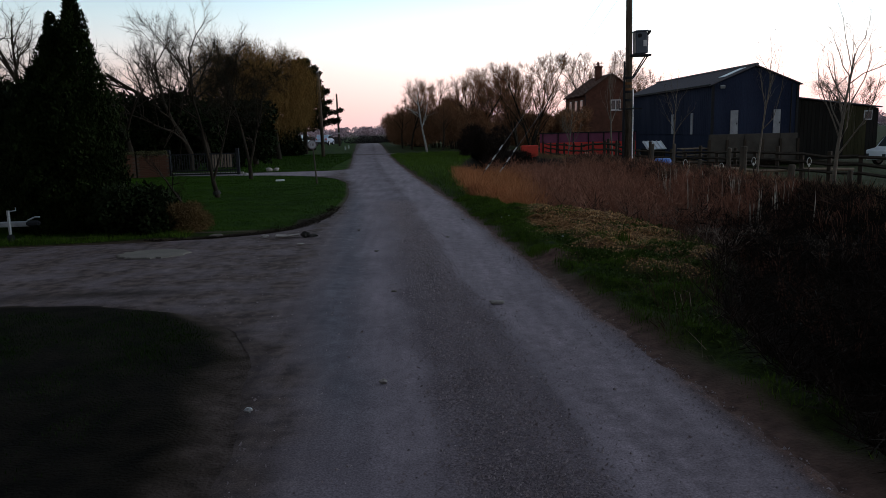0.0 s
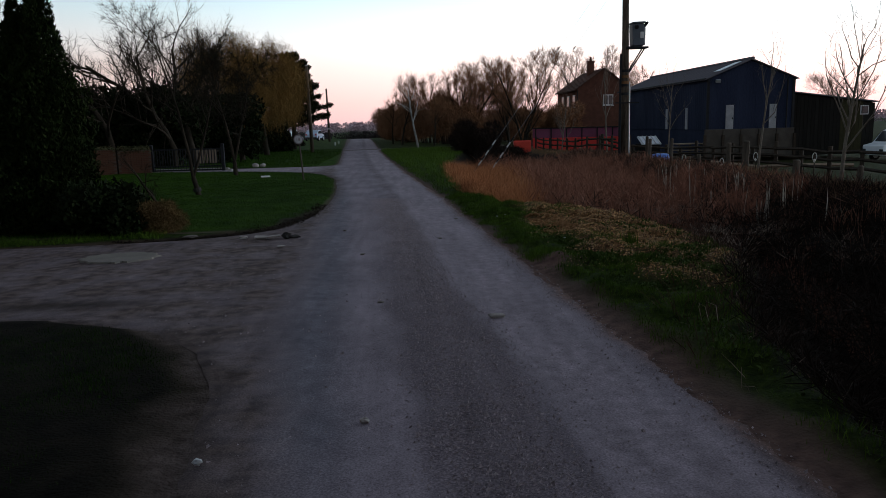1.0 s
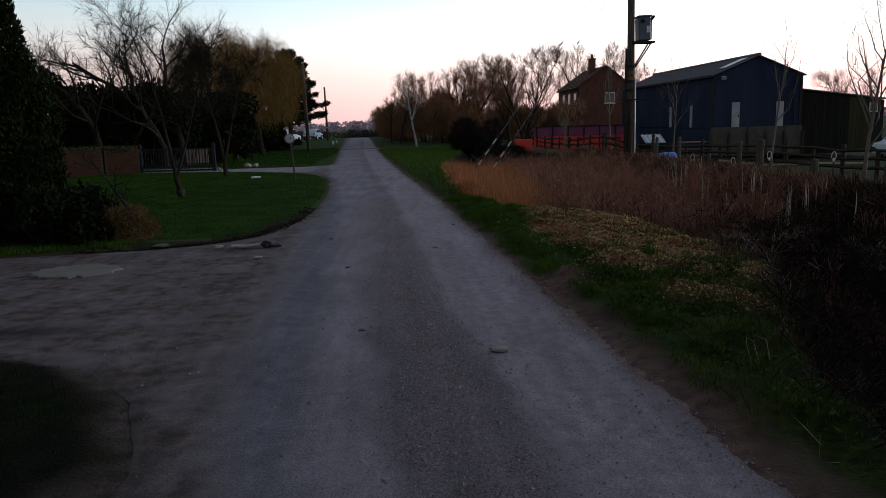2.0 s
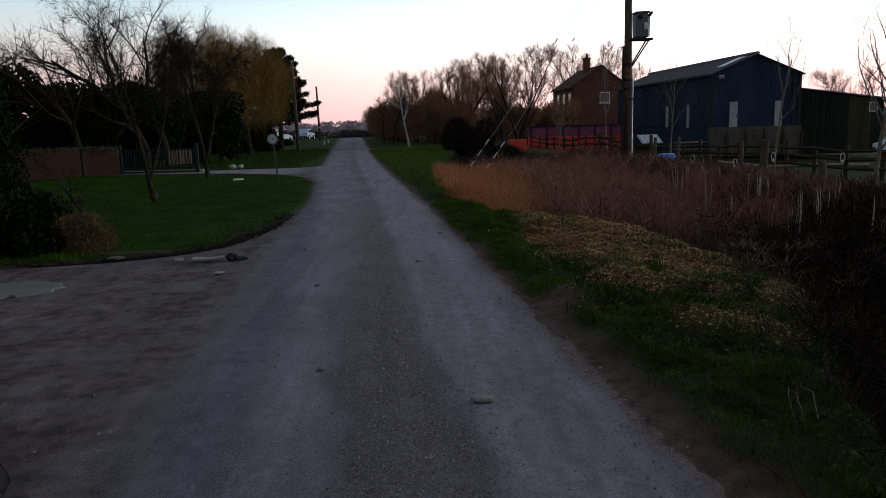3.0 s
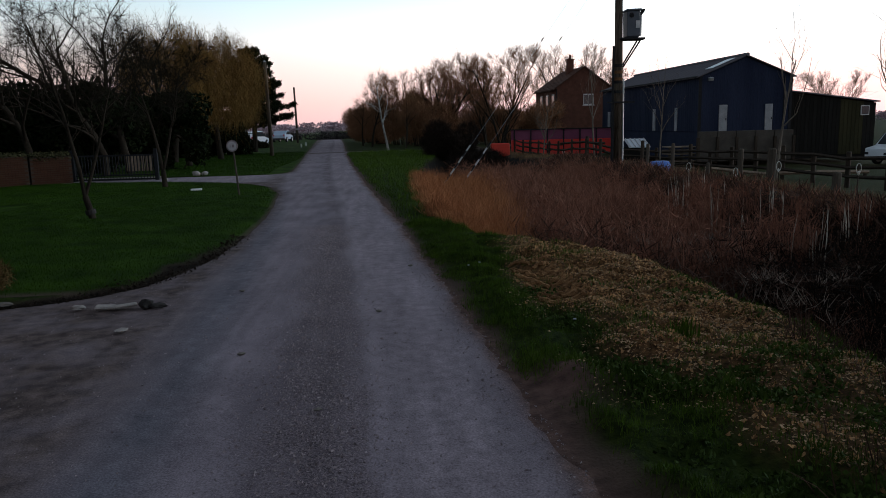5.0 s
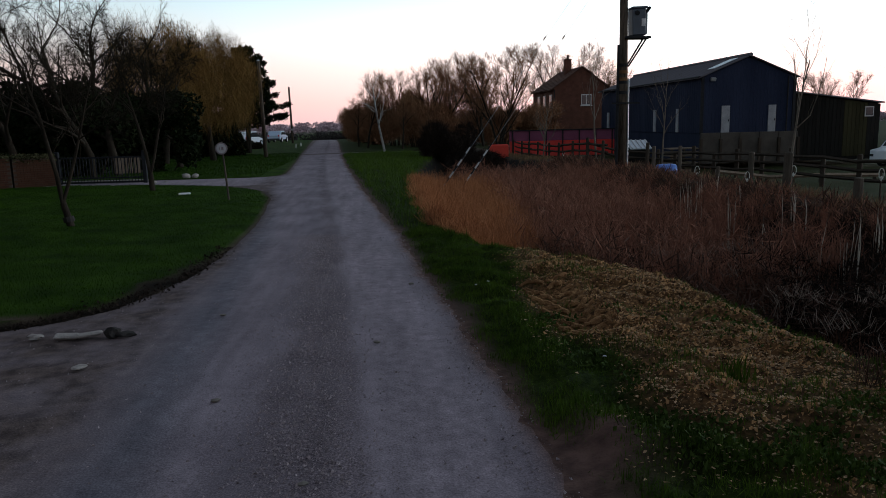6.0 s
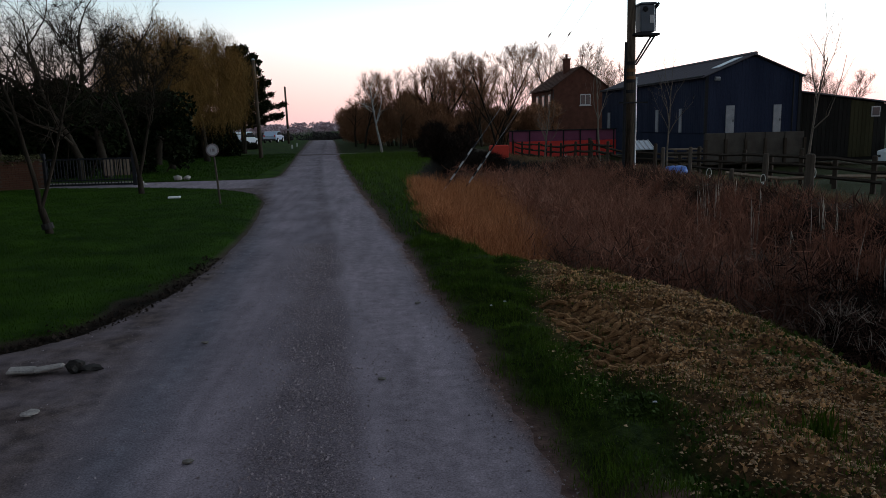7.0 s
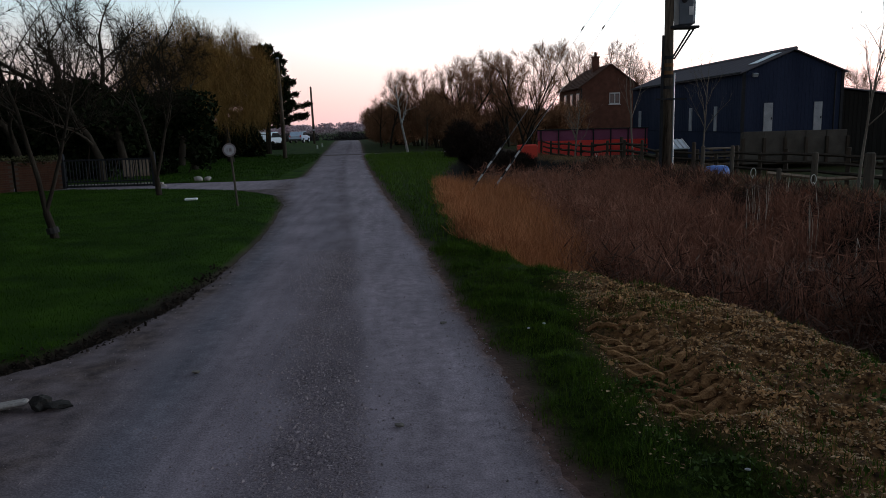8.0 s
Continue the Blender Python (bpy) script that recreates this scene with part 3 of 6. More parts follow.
puddle = np.exp(-(((RX + 3.3) / 0.75) ** 2 + ((RY - 8.05) / 0.2) ** 2)) + 0.8 * np.exp(-(((RX + 5.0) / 0.8) ** 2 + ((RY - 8.0) / 0.25) ** 2))
garden_drive = (RY > 30.3) * (RY < 34.6) * smooth01((-2.6 - RX) / 1.2)
dirt, dust = dirt * (1 - garden_drive), np.maximum(dust, 0.85 * garden_drive)
for attr, val in (("grit", grit), ("dirt", dirt), ("soil", soil), ("mire", mire), ("dust", dust), ("damp", damp), ("puddle", puddle)):
    layer_ = road_me.attributes.new(attr, "FLOAT", "POINT")
    layer_.data.foreach_set("value", val.astype(np.float32))
road = tagged(new("road", road_me), "narrow worn asphalt lane with a gritty middle and dirt drives", "road", kind="structure")


# ---- plants ----
def grow(seed, H, r0, kids, lens, up=0.25, droop=0.0, spread=0.9, trunk_wander=0.06, first=0.3, twig_w=0.006, forks=1, lean=(0, 0), twig_len=0.35, twigs=6, bole=0.0, stems=()):
    """A bare tree: its wood as tubes and its twigs as slim slivers. kids: branches per level; lens: their length as a share of the parent."""
    q = random.Random(seed)
    wood, tw = Build(), []

    def rnd():
        return Vector((q.gauss(0, 1), q.gauss(0, 1), q.gauss(0, 1)))

    def sliver(p, d, ln):
        bend = (d + 0.35 * rnd() * 0.6 + Vector((0, 0, up * 0.5 - droop))).normalized()
        a = d.cross(rnd()).normalized() * twig_w
        b = d.cross(a).normalized() * twig_w
        m, e = p + d * ln * 0.5, p + d * ln * 0.5 + bend * ln * 0.5
        tw.append((p - a, p + a, m)), tw.append((m - a * 0.6, m + b * 0.6, e)), tw.append((p - b, p + b, m + a * 0.3))

    def branch(p, d, ln, r, lev):
        n = 6 if lev == 0 else 4
        pts, rad = [p.copy()], [r]
        wander = trunk_wander if lev == 0 else 0.22
        end = 0.3 if lev == 0 else 0.25
        for i in range(n):
            d = (d + wander * rnd() + Vector((0, 0, (up if lev else 0.05) * 0.4 - (droop * 0.5 * lev)))).normalized()
            p = p + d * (ln / n)
            pts.append(p.copy())
            rad.append(r * (1 - (1 - end) * (i + 1) / n))
        wood.tube(pts, rad, 8 if lev == 0 else (5 if lev == 1 else 3), cap=False)
        k = kids[lev] if lev < len(kids) else 0
        for c in range(k):
            t = first + (1 - first) * (c + q.random()) / k if lev == 0 else 0.2 + 0.8 * (c + q.random()) / k
            s = min(int(t * n), n - 1)
            f = t * n - s
            o = pts[s].lerp(pts[s + 1], min(f, 1))
            axis = (pts[s + 1] - pts[s]).normalized()
            side = axis.cross(rnd()).normalized()
            cd = (axis * (1 - 0.55 * spread) + side * spread * (0.75 + 0.4 * q.random()) + Vector((0, 0, up - droop * 0.4 * lev))).normalized()
            cl = ln * lens[lev] * (0.7 + 0.5 * q.random()) * (1.15 - 0.5 * t if lev == 0 else 1.1 - 0.5 * t)
            if lev + 1 < len(kids) or (lev + 1 == len(kids) and lev < 2):
                branch(o, cd, cl, max(rad[s] * 0.55, 0.004), lev + 1)
            else:
                sliver(o, cd, cl)
                for _ in range(twigs // 3):
                    sliver(o + cd * cl * q.random() * 0.8, (cd + 0.38 * rnd() - Vector((0, 0, droop))).normalized(), twig_len * (0.5 + q.random()))
        if lev >= 1:
            for _ in range(twigs):
                s = q.randrange(1, n)
                sliver(pts[s + 1], (d + 0.45 * rnd() - Vector((0, 0, droop))).normalized(), twig_len * (0.5 + q.random()))

    if bole:
        top = Vector((lean[0] * bole, lean[1] * bole, bole))
        wood.tube([(0, 0, -0.06), top * 0.5, top], [r0 * 1.15, r0, r0 * 0.95], 8, cap=False)
        for dx, share in stems:
            branch(top, Vector((dx, 0.25 * dx, 1)).normalized(), (H - bole) * 0.75 * share, r0 * 0.72 * share, 0)
        return wood, np.array([[tuple(v) for v in t] for t in tw])
    for f in range(forks):
        a = 2 * math.pi * (f + 0.3 * q.random()) / forks
        d0 = Vector((lean[0] + (0.28 * math.cos(a) if forks > 1 else 0), lean[1] + (0.28 * math.sin(a) if forks > 1 else 0), 1)).normalized()
        branch(Vector((0, 0, -0.06)), d0, H * (0.72 if kids[0] > 3 else 0.9), r0 * (1 if forks == 1 else 0.75), 0)
    return wood, np.array([[tuple(v) for v in t] for t in tw])


def tree(name, label, at_, built, m_wood, m_twig, group="", rz=0.0, category="tree"):
    root = thing(name, at_, label, category, group, rz)
    part("trunk", built[0], m_wood, root, smooth=True)
    part("crown", tri_mesh("crown", built[1], m_twig), m_twig, root)
    return root


def leaves(points, size, seed, hang=0.3, up=0.6):
    """Small leaf sprays at the points: two slim triangles each."""
    g = np.random.default_rng(seed)
    n = len(points)
    d = g.normal(size=(n, 3))
    d[:, 2] += up
    d /= np.linalg.norm(d, axis=1)[:, None]
    a = np.cross(d, g.normal(size=(n, 3)))
    a /= np.linalg.norm(a, axis=1)[:, None]
    s = size * (0.5 + g.random((n, 1)))
    tip = points + d * s
    mid = points + d * s * 0.45
    out = np.stack([np.stack([points, mid + a * s * hang, tip], 1), np.stack([points, tip, mid - a * s * hang], 1)], 1)
    return out.reshape(-1, 3, 3)


def cloud(n, seed, lobes, shell=0.55):
    """Points in a heap of lobes (x, y, z, rx, ry, rz), mostly near their outsides."""
    g = np.random.default_rng(seed)
    w = np.array([l_[3] * l_[4] + l_[4] * l_[5] + l_[3] * l_[5] for l_ in lobes])
    pick = g.choice(len(lobes), n, p=w / w.sum())
    L = np.array(lobes)[pick]
    d = g.normal(size=(n, 3))
    d /= np.linalg.norm(d, axis=1)[:, None]
    r = shell + (1.06 - shell) * g.random((n, 1)) ** 0.6
    p = L[:, :3] + d * r * L[:, 3:]
    p[:, 2] = np.maximum(p[:, 2], 0.02)
    return p


def lobes_in(seed, n, cx, cy, cz, sx, sy, sz, r):
    q = random.Random(seed)
    return [(cx + sx * q.uniform(-1, 1), cy + sy * q.uniform(-1, 1), cz + sz * q.uniform(-1, 1), r * q.uniform(0.7, 1.3), r * q.uniform(0.7, 1.3), r * q.uniform(0.7, 1.2)) for _ in range(n)]


def conifer(at_, leaders, seed, label, mat, n=26000, size=0.13):
    """A dense conifer: ascending sprays round several leaders (x, y, height, width)."""
    g = np.random.default_rng(seed)
    root = thing("conifer", at_, label, "tree")
    wood, clouds = Build(), []
    total = sum(l_[2] * l_[3] for l_ in leaders)
    for x, y, H, W in leaders:
        wood.tube([(x * 0.3, y * 0.3, -0.1), (x, y, H * 0.5), (x, y, H * 0.92)], [0.11, 0.07, 0.015], 8)
        k = int(n * H * W / total)
        t = g.random(k) ** 1.2
        prof = np.interp(t, [0, 0.08, 0.3, 0.6, 0.85, 1], [0.9, 1.0, 0.98, 0.74, 0.36, 0.05])
        a = g.random(k) * 2 * np.pi
        bulge = 1 + 0.2 * np.sin(3 * a + 13 * t + x) + 0.16 * np.sin(7 * a - 23 * t + y)
        rr = W / 2 * prof * bulge * (0.35 + 0.72 * g.random(k) ** 0.45)
        clouds.append(np.stack([x + rr * np.cos(a), y + rr * np.sin(a), t * H * (1 + 0.05 * np.sin(3 * a))], 1))
    part("trunk", wood, M_bark, root)
    part("foliage", tri_mesh("foliage", leaves(np.concatenate(clouds), size, seed, 0.2, 1.5), mat), mat, root)
    return root


def thicket(name, at_, lobes, n, size, mat, seed, label, category="bush", m_wood=None, up=0.5, stems=14, hang=0.3):
    root = thing(name, at_, label, category)
    q = random.Random(seed)
    st = Build()
    for _ in range(stems):
        lo = q.choice(lobes)
        st.tube([(lo[0] * 0.6, lo[1] * 0.8, -0.08), (lo[0] * 0.8, lo[1], lo[2] * 0.5), (lo[0], lo[1], lo[2] + 0.3 * lo[5])], [0.035, 0.025, 0.01], 4, cap=False)
    part("stem", st, m_wood or M_bark, root)
    part("foliage", tri_mesh("foliage", leaves(cloud(n, seed, lobes), size, seed, hang, up), mat), mat, root)
    return root


def blades(n, seed, area, mask, ln, w, mat, name, label, category="grass", lean=0.5, zoff=-0.01, cluster=0.0):
    """Grass as loose slim blades over an area x0, x1, y0, y1, thinned by a mask."""
    g = np.random.default_rng(seed)
    x = g.uniform(area[0], area[1], n)
    y = g.uniform(area[2], area[3], n)
    keep = g.random(n) < mask(x, y)
    x, y = x[keep], y[keep]
    z = height(x, y) + zoff
    tall = 1.0 + cluster * hum(x, y, 4.7, 5) + cluster * 0.7 * hum(x, y, 11.3, 1)
    k = len(x)
    s = ln * (0.45 + 0.9 * g.random(k)) * np.maximum(tall, 0.2)
    a = g.random(k) * 2 * np.pi
    ll = lean * g.random(k)
    tip = np.stack([x + s * ll * np.cos(a), y + s * ll * np.sin(a), z + s * np.sqrt(np.maximum(1 - ll ** 2, 0.1))], 1)
    b = a + np.pi / 2 + g.normal(0, 0.5, k)
    off = np.stack([np.cos(b), np.sin(b), np.zeros(k)], 1) * (w * (0.6 + 0.8 * g.random((k, 1))))
    base = np.stack([x, y, z], 1)
    return tagged(new(name, tri_mesh(name, np.stack([base - off, base + off, tip], 1), mat)), label, category, kind="stuff")


def stalks(n, seed, pick, ln, w, mat, name, label, lean=0.35, bend=0.5, category="reeds", ceiling=9.0, clump=0, flat=0.0, rest=-9.0):
    """Tall dry stalks: each a bent sliver with a broken or drooping top."""
    g = np.random.default_rng(seed)
    x, y = pick(g, n)
    k = len(x)
    a = g.random(k) * 2 * np.pi
    if clump:
        home = g.integers(0, clump, k)
        x, y = x[:clump][home], y[:clump][home]
        rad = 0.16 * np.sqrt(g.random(k)) * (0.5 + 1.2 * g.random(clump)[home])
        x, y = x + rad * np.cos(a), y + rad * np.sin(a)
        a = a + g.normal(0, 0.5, k)
    z = np.maximum(height(x, y) - 0.03, rest)
    s = np.minimum(ln * (0.5 + 0.75 * g.random(k)), np.maximum(ceiling + 0.2 * hum(x, y, 2.9) + 0.25 * g.random(k) - z, 0.15))
    ll = lean * (flat + (1 - flat) * g.random(k) ** 1.3)
    d = np.stack([ll * np.cos(a), ll * np.sin(a), np.sqrt(np.maximum(1 - ll ** 2, 0.05))], 1)
    p0 = np.stack([x, y, z], 1)
    p1 = p0 + d * s[:, None] * 0.6
    a2 = a + g.normal(0, 0.9, k)
    l2 = np.clip(ll + bend * g.random(k), 0, 0.98)
    d2 = np.stack([l2 * np.cos(a2), l2 * np.sin(a2), np.sqrt(1 - l2 ** 2) * np.where(g.random(k) < 0.12, -0.5, 1)], 1)
    p2 = p1 + d2 * s[:, None] * 0.4
    b = g.random(k) * np.pi
    off = np.stack([np.cos(b), np.sin(b), np.zeros(k)], 1) * (w * (0.6 + 0.8 * g.random((k, 1))))
    t = np.stack([np.stack([p0 - off, p0 + off, p1 + off * 0.7], 1), np.stack([p0 - off, p1 + off * 0.7, p1 - off * 0.7], 1), np.stack([p1 - off * 0.7, p1 + off * 0.7, p2], 1)], 1)
    return tagged(new(name, tri_mesh(name, t.reshape(-1, 3, 3), mat)), label, category, kind="stuff")


# ---- buildings ----
def barn():
    root = thing("barn", (0, 0, 0), "large dark blue-grey clad barn with a grey sheet roof", "barn")
    x0, x1, xm, y0, y1, ze, za, zb = 19.95, 25.68, 22.76, 47.4, 66.0, 4.22, 5.36, -0.7
    part("wall", Build().prism([(x0 + 0.08, zb), (x1 - 0.08, zb), (x1 - 0.08, ze), (xm, za - 0.04), (x0 + 0.08, ze)], y0 + 0.04, y1), M_barn, root)
    for sgn, xa in ((-1, x0 - 0.25), (1, x1 + 0.2)):
        slope = math.atan2(za - ze, xm - x0)
        ln = math.hypot(xm - xa, (za - ze) * abs(xm - xa) / (xm - x0))
        roof = part("roof", Build().box(((xm + xa) / 2, (y0 + y1) / 2, za - (za - ze) * abs(xm - xa) / (xm - x0) / 2 + 0.02), (ln, y1 - y0 + 0.36, 0.03), 0, 0, math.degrees(slope) * sgn), M_roof, root)
        sheet = Build()
        for c in range(15):
            sheet.v += [(-ln / 2, -0.49 + c * 0.07, 0.014 * (c % 2)), (ln / 2, -0.49 + c * 0.07, 0.014 * (c % 2))]
        sheet.f = [[2 * c, 2 * c + 1, 2 * c + 3, 2 * c + 2] for c in range(14)]
        sheet_me = mesh("roof_sheet", sheet.v, sheet.f, M_roof)
        for k in range(19):
            ob = new("roof_sheet", sheet_me)
            ob.parent = roof
            ob.matrix_basis = pose((xm + xa) / 2, y0 + 0.3 + k * 0.985, za - (za - ze) * abs(xm - xa) / (xm - x0) / 2 + 0.055 + 0.004 * (k % 2), 0, math.degrees(slope) * sgn, 0)
        if sgn < 0:
            part("rooflight", Build().box((xm - 1.15, y0 + 0.9, za - 1.15 * (za - ze) / (xm - x0) + 0.115), (1.5, 0.95, 0.03), 0, 0, -math.degrees(slope)), M_translucent, roof, "pale translucent roof sheet")
    part("ridge_cap", Build().tube([(xm, y0 - 0.22, za + 0.07), (xm, y1 + 0.2, za + 0.07)], [0.11, 0.11], 8), M_roof, root)
    for k in range(27):
        x = x0 + 0.14 + k * (x1 - x0 - 0.28) / 26
        top = ze + (za - ze) * (1 - abs(x - xm) / (xm - x0)) - 0.08
        part("cladding_board", Build().box((x, y0 + 0.025, (1.0 + top) / 2), (0.205, 0.05, top - 1.0), bevel=0.01), M_barn, root)
    for k in range(60):
        y = y0 + 0.2 + k * 0.31
        part("cladding_board", Build().box((x0 + 0.055, y, (1.0 + ze) / 2), (0.05, 0.285, ze - 1.0), bevel=0.01), M_barn, root)
    part("plinth", Build().box(((x0 + x1) / 2, y0 - 0.01, 0.15), (x1 - x0, 0.1, 1.7), bevel=0.02), M_concrete, root)
    for x, w in ((21.45, 0.5), (24.3, 0.46)):
        door = part("door", Build().box((x, y0 - 0.03, 1.78), (w, 0.06, 1.55), bevel=0.01), M_paledoor, root, "weathered pale grey door leaf")
        part("latch", Build().box((x + w * 0.35, y0 - 0.07, 1.7), (0.05, 0.03, 0.12)), M_darksteel, door)
    for y, w in ((50.7, 0.35), (54.4, 0.4), (64.2, 0.5)):
        win = part("window", Build().box((x0 + 0.0, y, 1.75), (0.06, w, 1.45), bevel=0.01), M_paledoor, root, "tall narrow pale shutter")
    part("corner_trim", Build().box((x0 + 0.06, y0, 2.6), (0.16, 0.12, 3.3)), M_darksteel, root)
    part("corner_trim", Build().box((x1 - 0.06, y0, 2.6), (0.16, 0.12, 3.3)), M_darksteel, root)
    part("gutter", Build().tube([(x0 - 0.18, y0 - 0.1, ze - 0.02), (x0 - 0.18, y1, ze - 0.02)], [0.07, 0.07], 6), M_darksteel, root)
    part("downpipe", Build().tube([(25.2, y0 - 0.06, 4.2), (25.2, y0 - 0.06, 1.0)], [0.04, 0.04], 6), M_darksteel, root)
    lamp = part("floodlight", Build().box((20.55, y0 - 0.18, 4.06), (0.3, 0.16, 0.2), 0, 20, 0, bevel=0.02), M_steel, root, "small grey floodlight")
    part("bracket", Build().box((20.55, y0 - 0.06, 4.08), (0.06, 0.14, 0.06)), M_darksteel, lamp)
    return root


def lean_to():
    root = thing("lean_to_shed", (0, 0, 0), "low blackened board shed built against the barn", "shed")
    part("wall", Build().prism([(25.95, -0.8), (31.5, -0.8), (31.5, 2.5), (25.95, 3.2)], 47.95, 55), M_shed, root)
    for k in range(22):
        x = 26.05 + k * 0.25
        h = 3.17 - (x - 25.95) * 0.126
        part("board", Build().box((x, 47.92, (h - 0.6) / 2), (0.235, 0.05, h + 0.6), bevel=0.008), M_olive if 12 < k < 19 else M_shed, root, "mossy green board" if 12 < k < 19 else "")
    part("roof", Build().box((28.75, 51.4, 2.93), (5.75, 7.4, 0.07), 0, 0, 7.2), M_roof, root)
    win = part("window", Build().box((30.75, 47.88, 2.05), (0.55, 0.06, 0.6)), M_white, root)
    part("pane", Build().box((30.75, 47.84, 2.05), (0.44, 0.02, 0.48)), M_glass, win)
    return root


def house():
    root = thing("house", (0, 0, 0), "two-storey red brick house with a tiled roof and chimney", "house")
    x0, x1, xm, y0, y1, ze, za = 22.75, 29.4, 26.2, 93.0, 104.0, 5.75, 8.15
    part("wall", Build().prism([(x0, -0.6), (x1, -0.6), (x1, ze), (xm, za), (x0, ze)], y0, y1), M_brick, root)
    sl = math.degrees(math.atan2(za - ze, xm - x0))
    for sgn, xa in ((-1, x0 - 0.35), (1, x1 + 0.3)):
        run = abs(xm - xa)
        k = (za - ze) / (xm - x0) if sgn < 0 else (za - ze) / (x1 - xm)
        roof = part("roof", Build().box((xm + (xa - xm) * 0.5, (y0 + y1) / 2, za - run * k * 0.5 + 0.03), (run * 1.02 / math.cos(math.atan(k)), y1 - y0 + 0.4, 0.05), 0, 0, sgn * math.degrees(math.atan(k))), M_tileroof, root)
        for c in range(12):
            t = (c + 0.5) / 12
            part("tile_course", Build().box((xm + (xa - xm) * t, (y0 + y1) / 2, za - run * k * t + 0.1), (run / 12 * 1.3, y1 - y0 + 0.5, 0.06), 0, 0, sgn * (math.degrees(math.atan(k)) - 4)), M_tileroof, roof)
    ch = part("chimney", Build().box((25.5, 97, 8.4), (0.75, 0.75, 1.9), bevel=0.03), M_brick, root)
    part("cap", Build().box((25.5, 97, 9.35), (0.9, 0.9, 0.14)), M_brick, ch)
    part("pot", Build().tube([(25.5, 97, 9.4), (25.5, 97, 9.95)], [0.16, 0.13], 8), M_tileroof, ch)

    def window(c, w, h, side):
        win = part("window", Build().box(c, (w, 0.1, h) if not side else (0.1, w, h)), M_white, root, "white-framed window")
        for i in (-1, 1):
            d = (c[0] + i * w * 0.24, c[1] - 0.06, c[2]) if not side else (c[0] - 0.06, c[1] + i * w * 0.24, c[2])
            part("pane", Build().box(d, (w * 0.38, 0.03, h * 0.82) if not side else (0.03, w * 0.38, h * 0.82)), M_glass, win)
        s = (c[0], c[1] - 0.05, c[2] - h / 2 - 0.05) if not side else (c[0] - 0.05, c[1], c[2] - h / 2 - 0.05)
        part("sill", Build().box(s, (w * 1.15, 0.16, 0.08) if not side else (0.16, w * 1.15, 0.08)), M_white, win)

    window((26.7, y0, 4.35), 1.25, 1.3, False)
    for y in (94.4, 97.5, 100.6):
        window((x0, y, 4.3), 1.2, 1.5, True)
        window((x0, y, 1.5), 1.2, 1.5, True)
    part("downpipe", Build().tube([(x0 + 0.05, y0 - 0.08, 5.6), (x0 + 0.05, y0 - 0.08, 0)], [0.06, 0.06], 6), M_darksteel, root)
    part("link_wall", Build().box((31.5, 97.5, 2.3), (4.2, 8, 5.8)), M_brick, root)
    part("link_roof", Build().box((31.5, 97.5, 5.3), (4.6, 8.5, 0.25), 0, 0, 4), M_tileroof, root)
    return root


barn(), lean_to(), house()


# ---- power pole with its transformer and stays ----
def power_pole():
    zb = at(9.1, 29.75)
    root = thing("transformer_pole", (9.08, 29.75, zb - 0.16), "creosoted timber pole carrying a grey transformer box", "utility pole")
    part("pole", Build().tube([(0.03, 0, -0.2), (0.02, 0, 3), (-0.01, 0, 6), (-0.04, 0, 8.6)], [0.15, 0.14, 0.125, 0.11], 14), M_pole, root, smooth=True)
    box = part("transformer", Build().box((0.44, -0.02, 4.9), (0.46, 0.46, 0.86), 0, 0, -2, bevel=0.04), M_trafo, root, "grey-blue enamelled transformer tank")
    part("lid", Build().box((0.45, -0.02, 5.35), (0.52, 0.52, 0.07), 0, 0, -2, bevel=0.02), M_trafo, box)
    part("plate", Build().box((0.57, -0.26, 4.88), (0.13, 0.012, 0.24)), M_white, box, "white plate")
    part("port", Build().tube([(0.36, -0.24, 5.18), (0.36, -0.31, 5.16)], [0.09, 0.07], 8), M_darksteel, box)
    part("bushing", Build().tube([(0.62, -0.1, 5.12), (0.78, -0.18, 5.33), (0.82, -0.2, 5.37)], [0.06, 0.055, 0.03], 8), M_darksteel, box)
    for k in range(4):
        part("fin", Build().box((0.69, -0.18 + k * 0.11, 4.84), (0.08, 0.015, 0.66)), M_trafo, box)
    part("platform", Build().box((0.42, 0, 4.42), (0.85, 0.5, 0.07), bevel=0.01), M_darksteel, root)
    for y in (-0.18, 0.18):
        part("strut", Build().tube([(0.14, y * 0.6, 3.5), (0.72, y, 4.4)], [0.028, 0.028], 6), M_darksteel, root)
    for z, m in ((3.28, M_rust), (3.05, M_rust), (2.95, M_darksteel), (2.62, M_darksteel), (3.5, M_darksteel)):
        part("band", Build().tube([(0, 0, z), (0, 0, z + 0.1)], [0.16, 0.16], 14), m, root, "rusty steel strap" if m == M_rust else "")
    part("crossbar", Build().box((0.05, -0.19, 2.32), (0.95, 0.05, 0.05)), M_darksteel, root)
    part("cable_conduit", Build().tube([(-0.2, -0.08, -0.1), (-0.2, -0.08, 1.6), (-0.19, -0.07, 4.2)], [0.05, 0.05, 0.035], 8), M_darksteel, root, "black cable guard")
    part("earth_strip", Build().tube([(0.17, -0.1, 0), (0.165, -0.1, 3.1)], [0.03, 0.025], 6), M_steel, root)
    return root


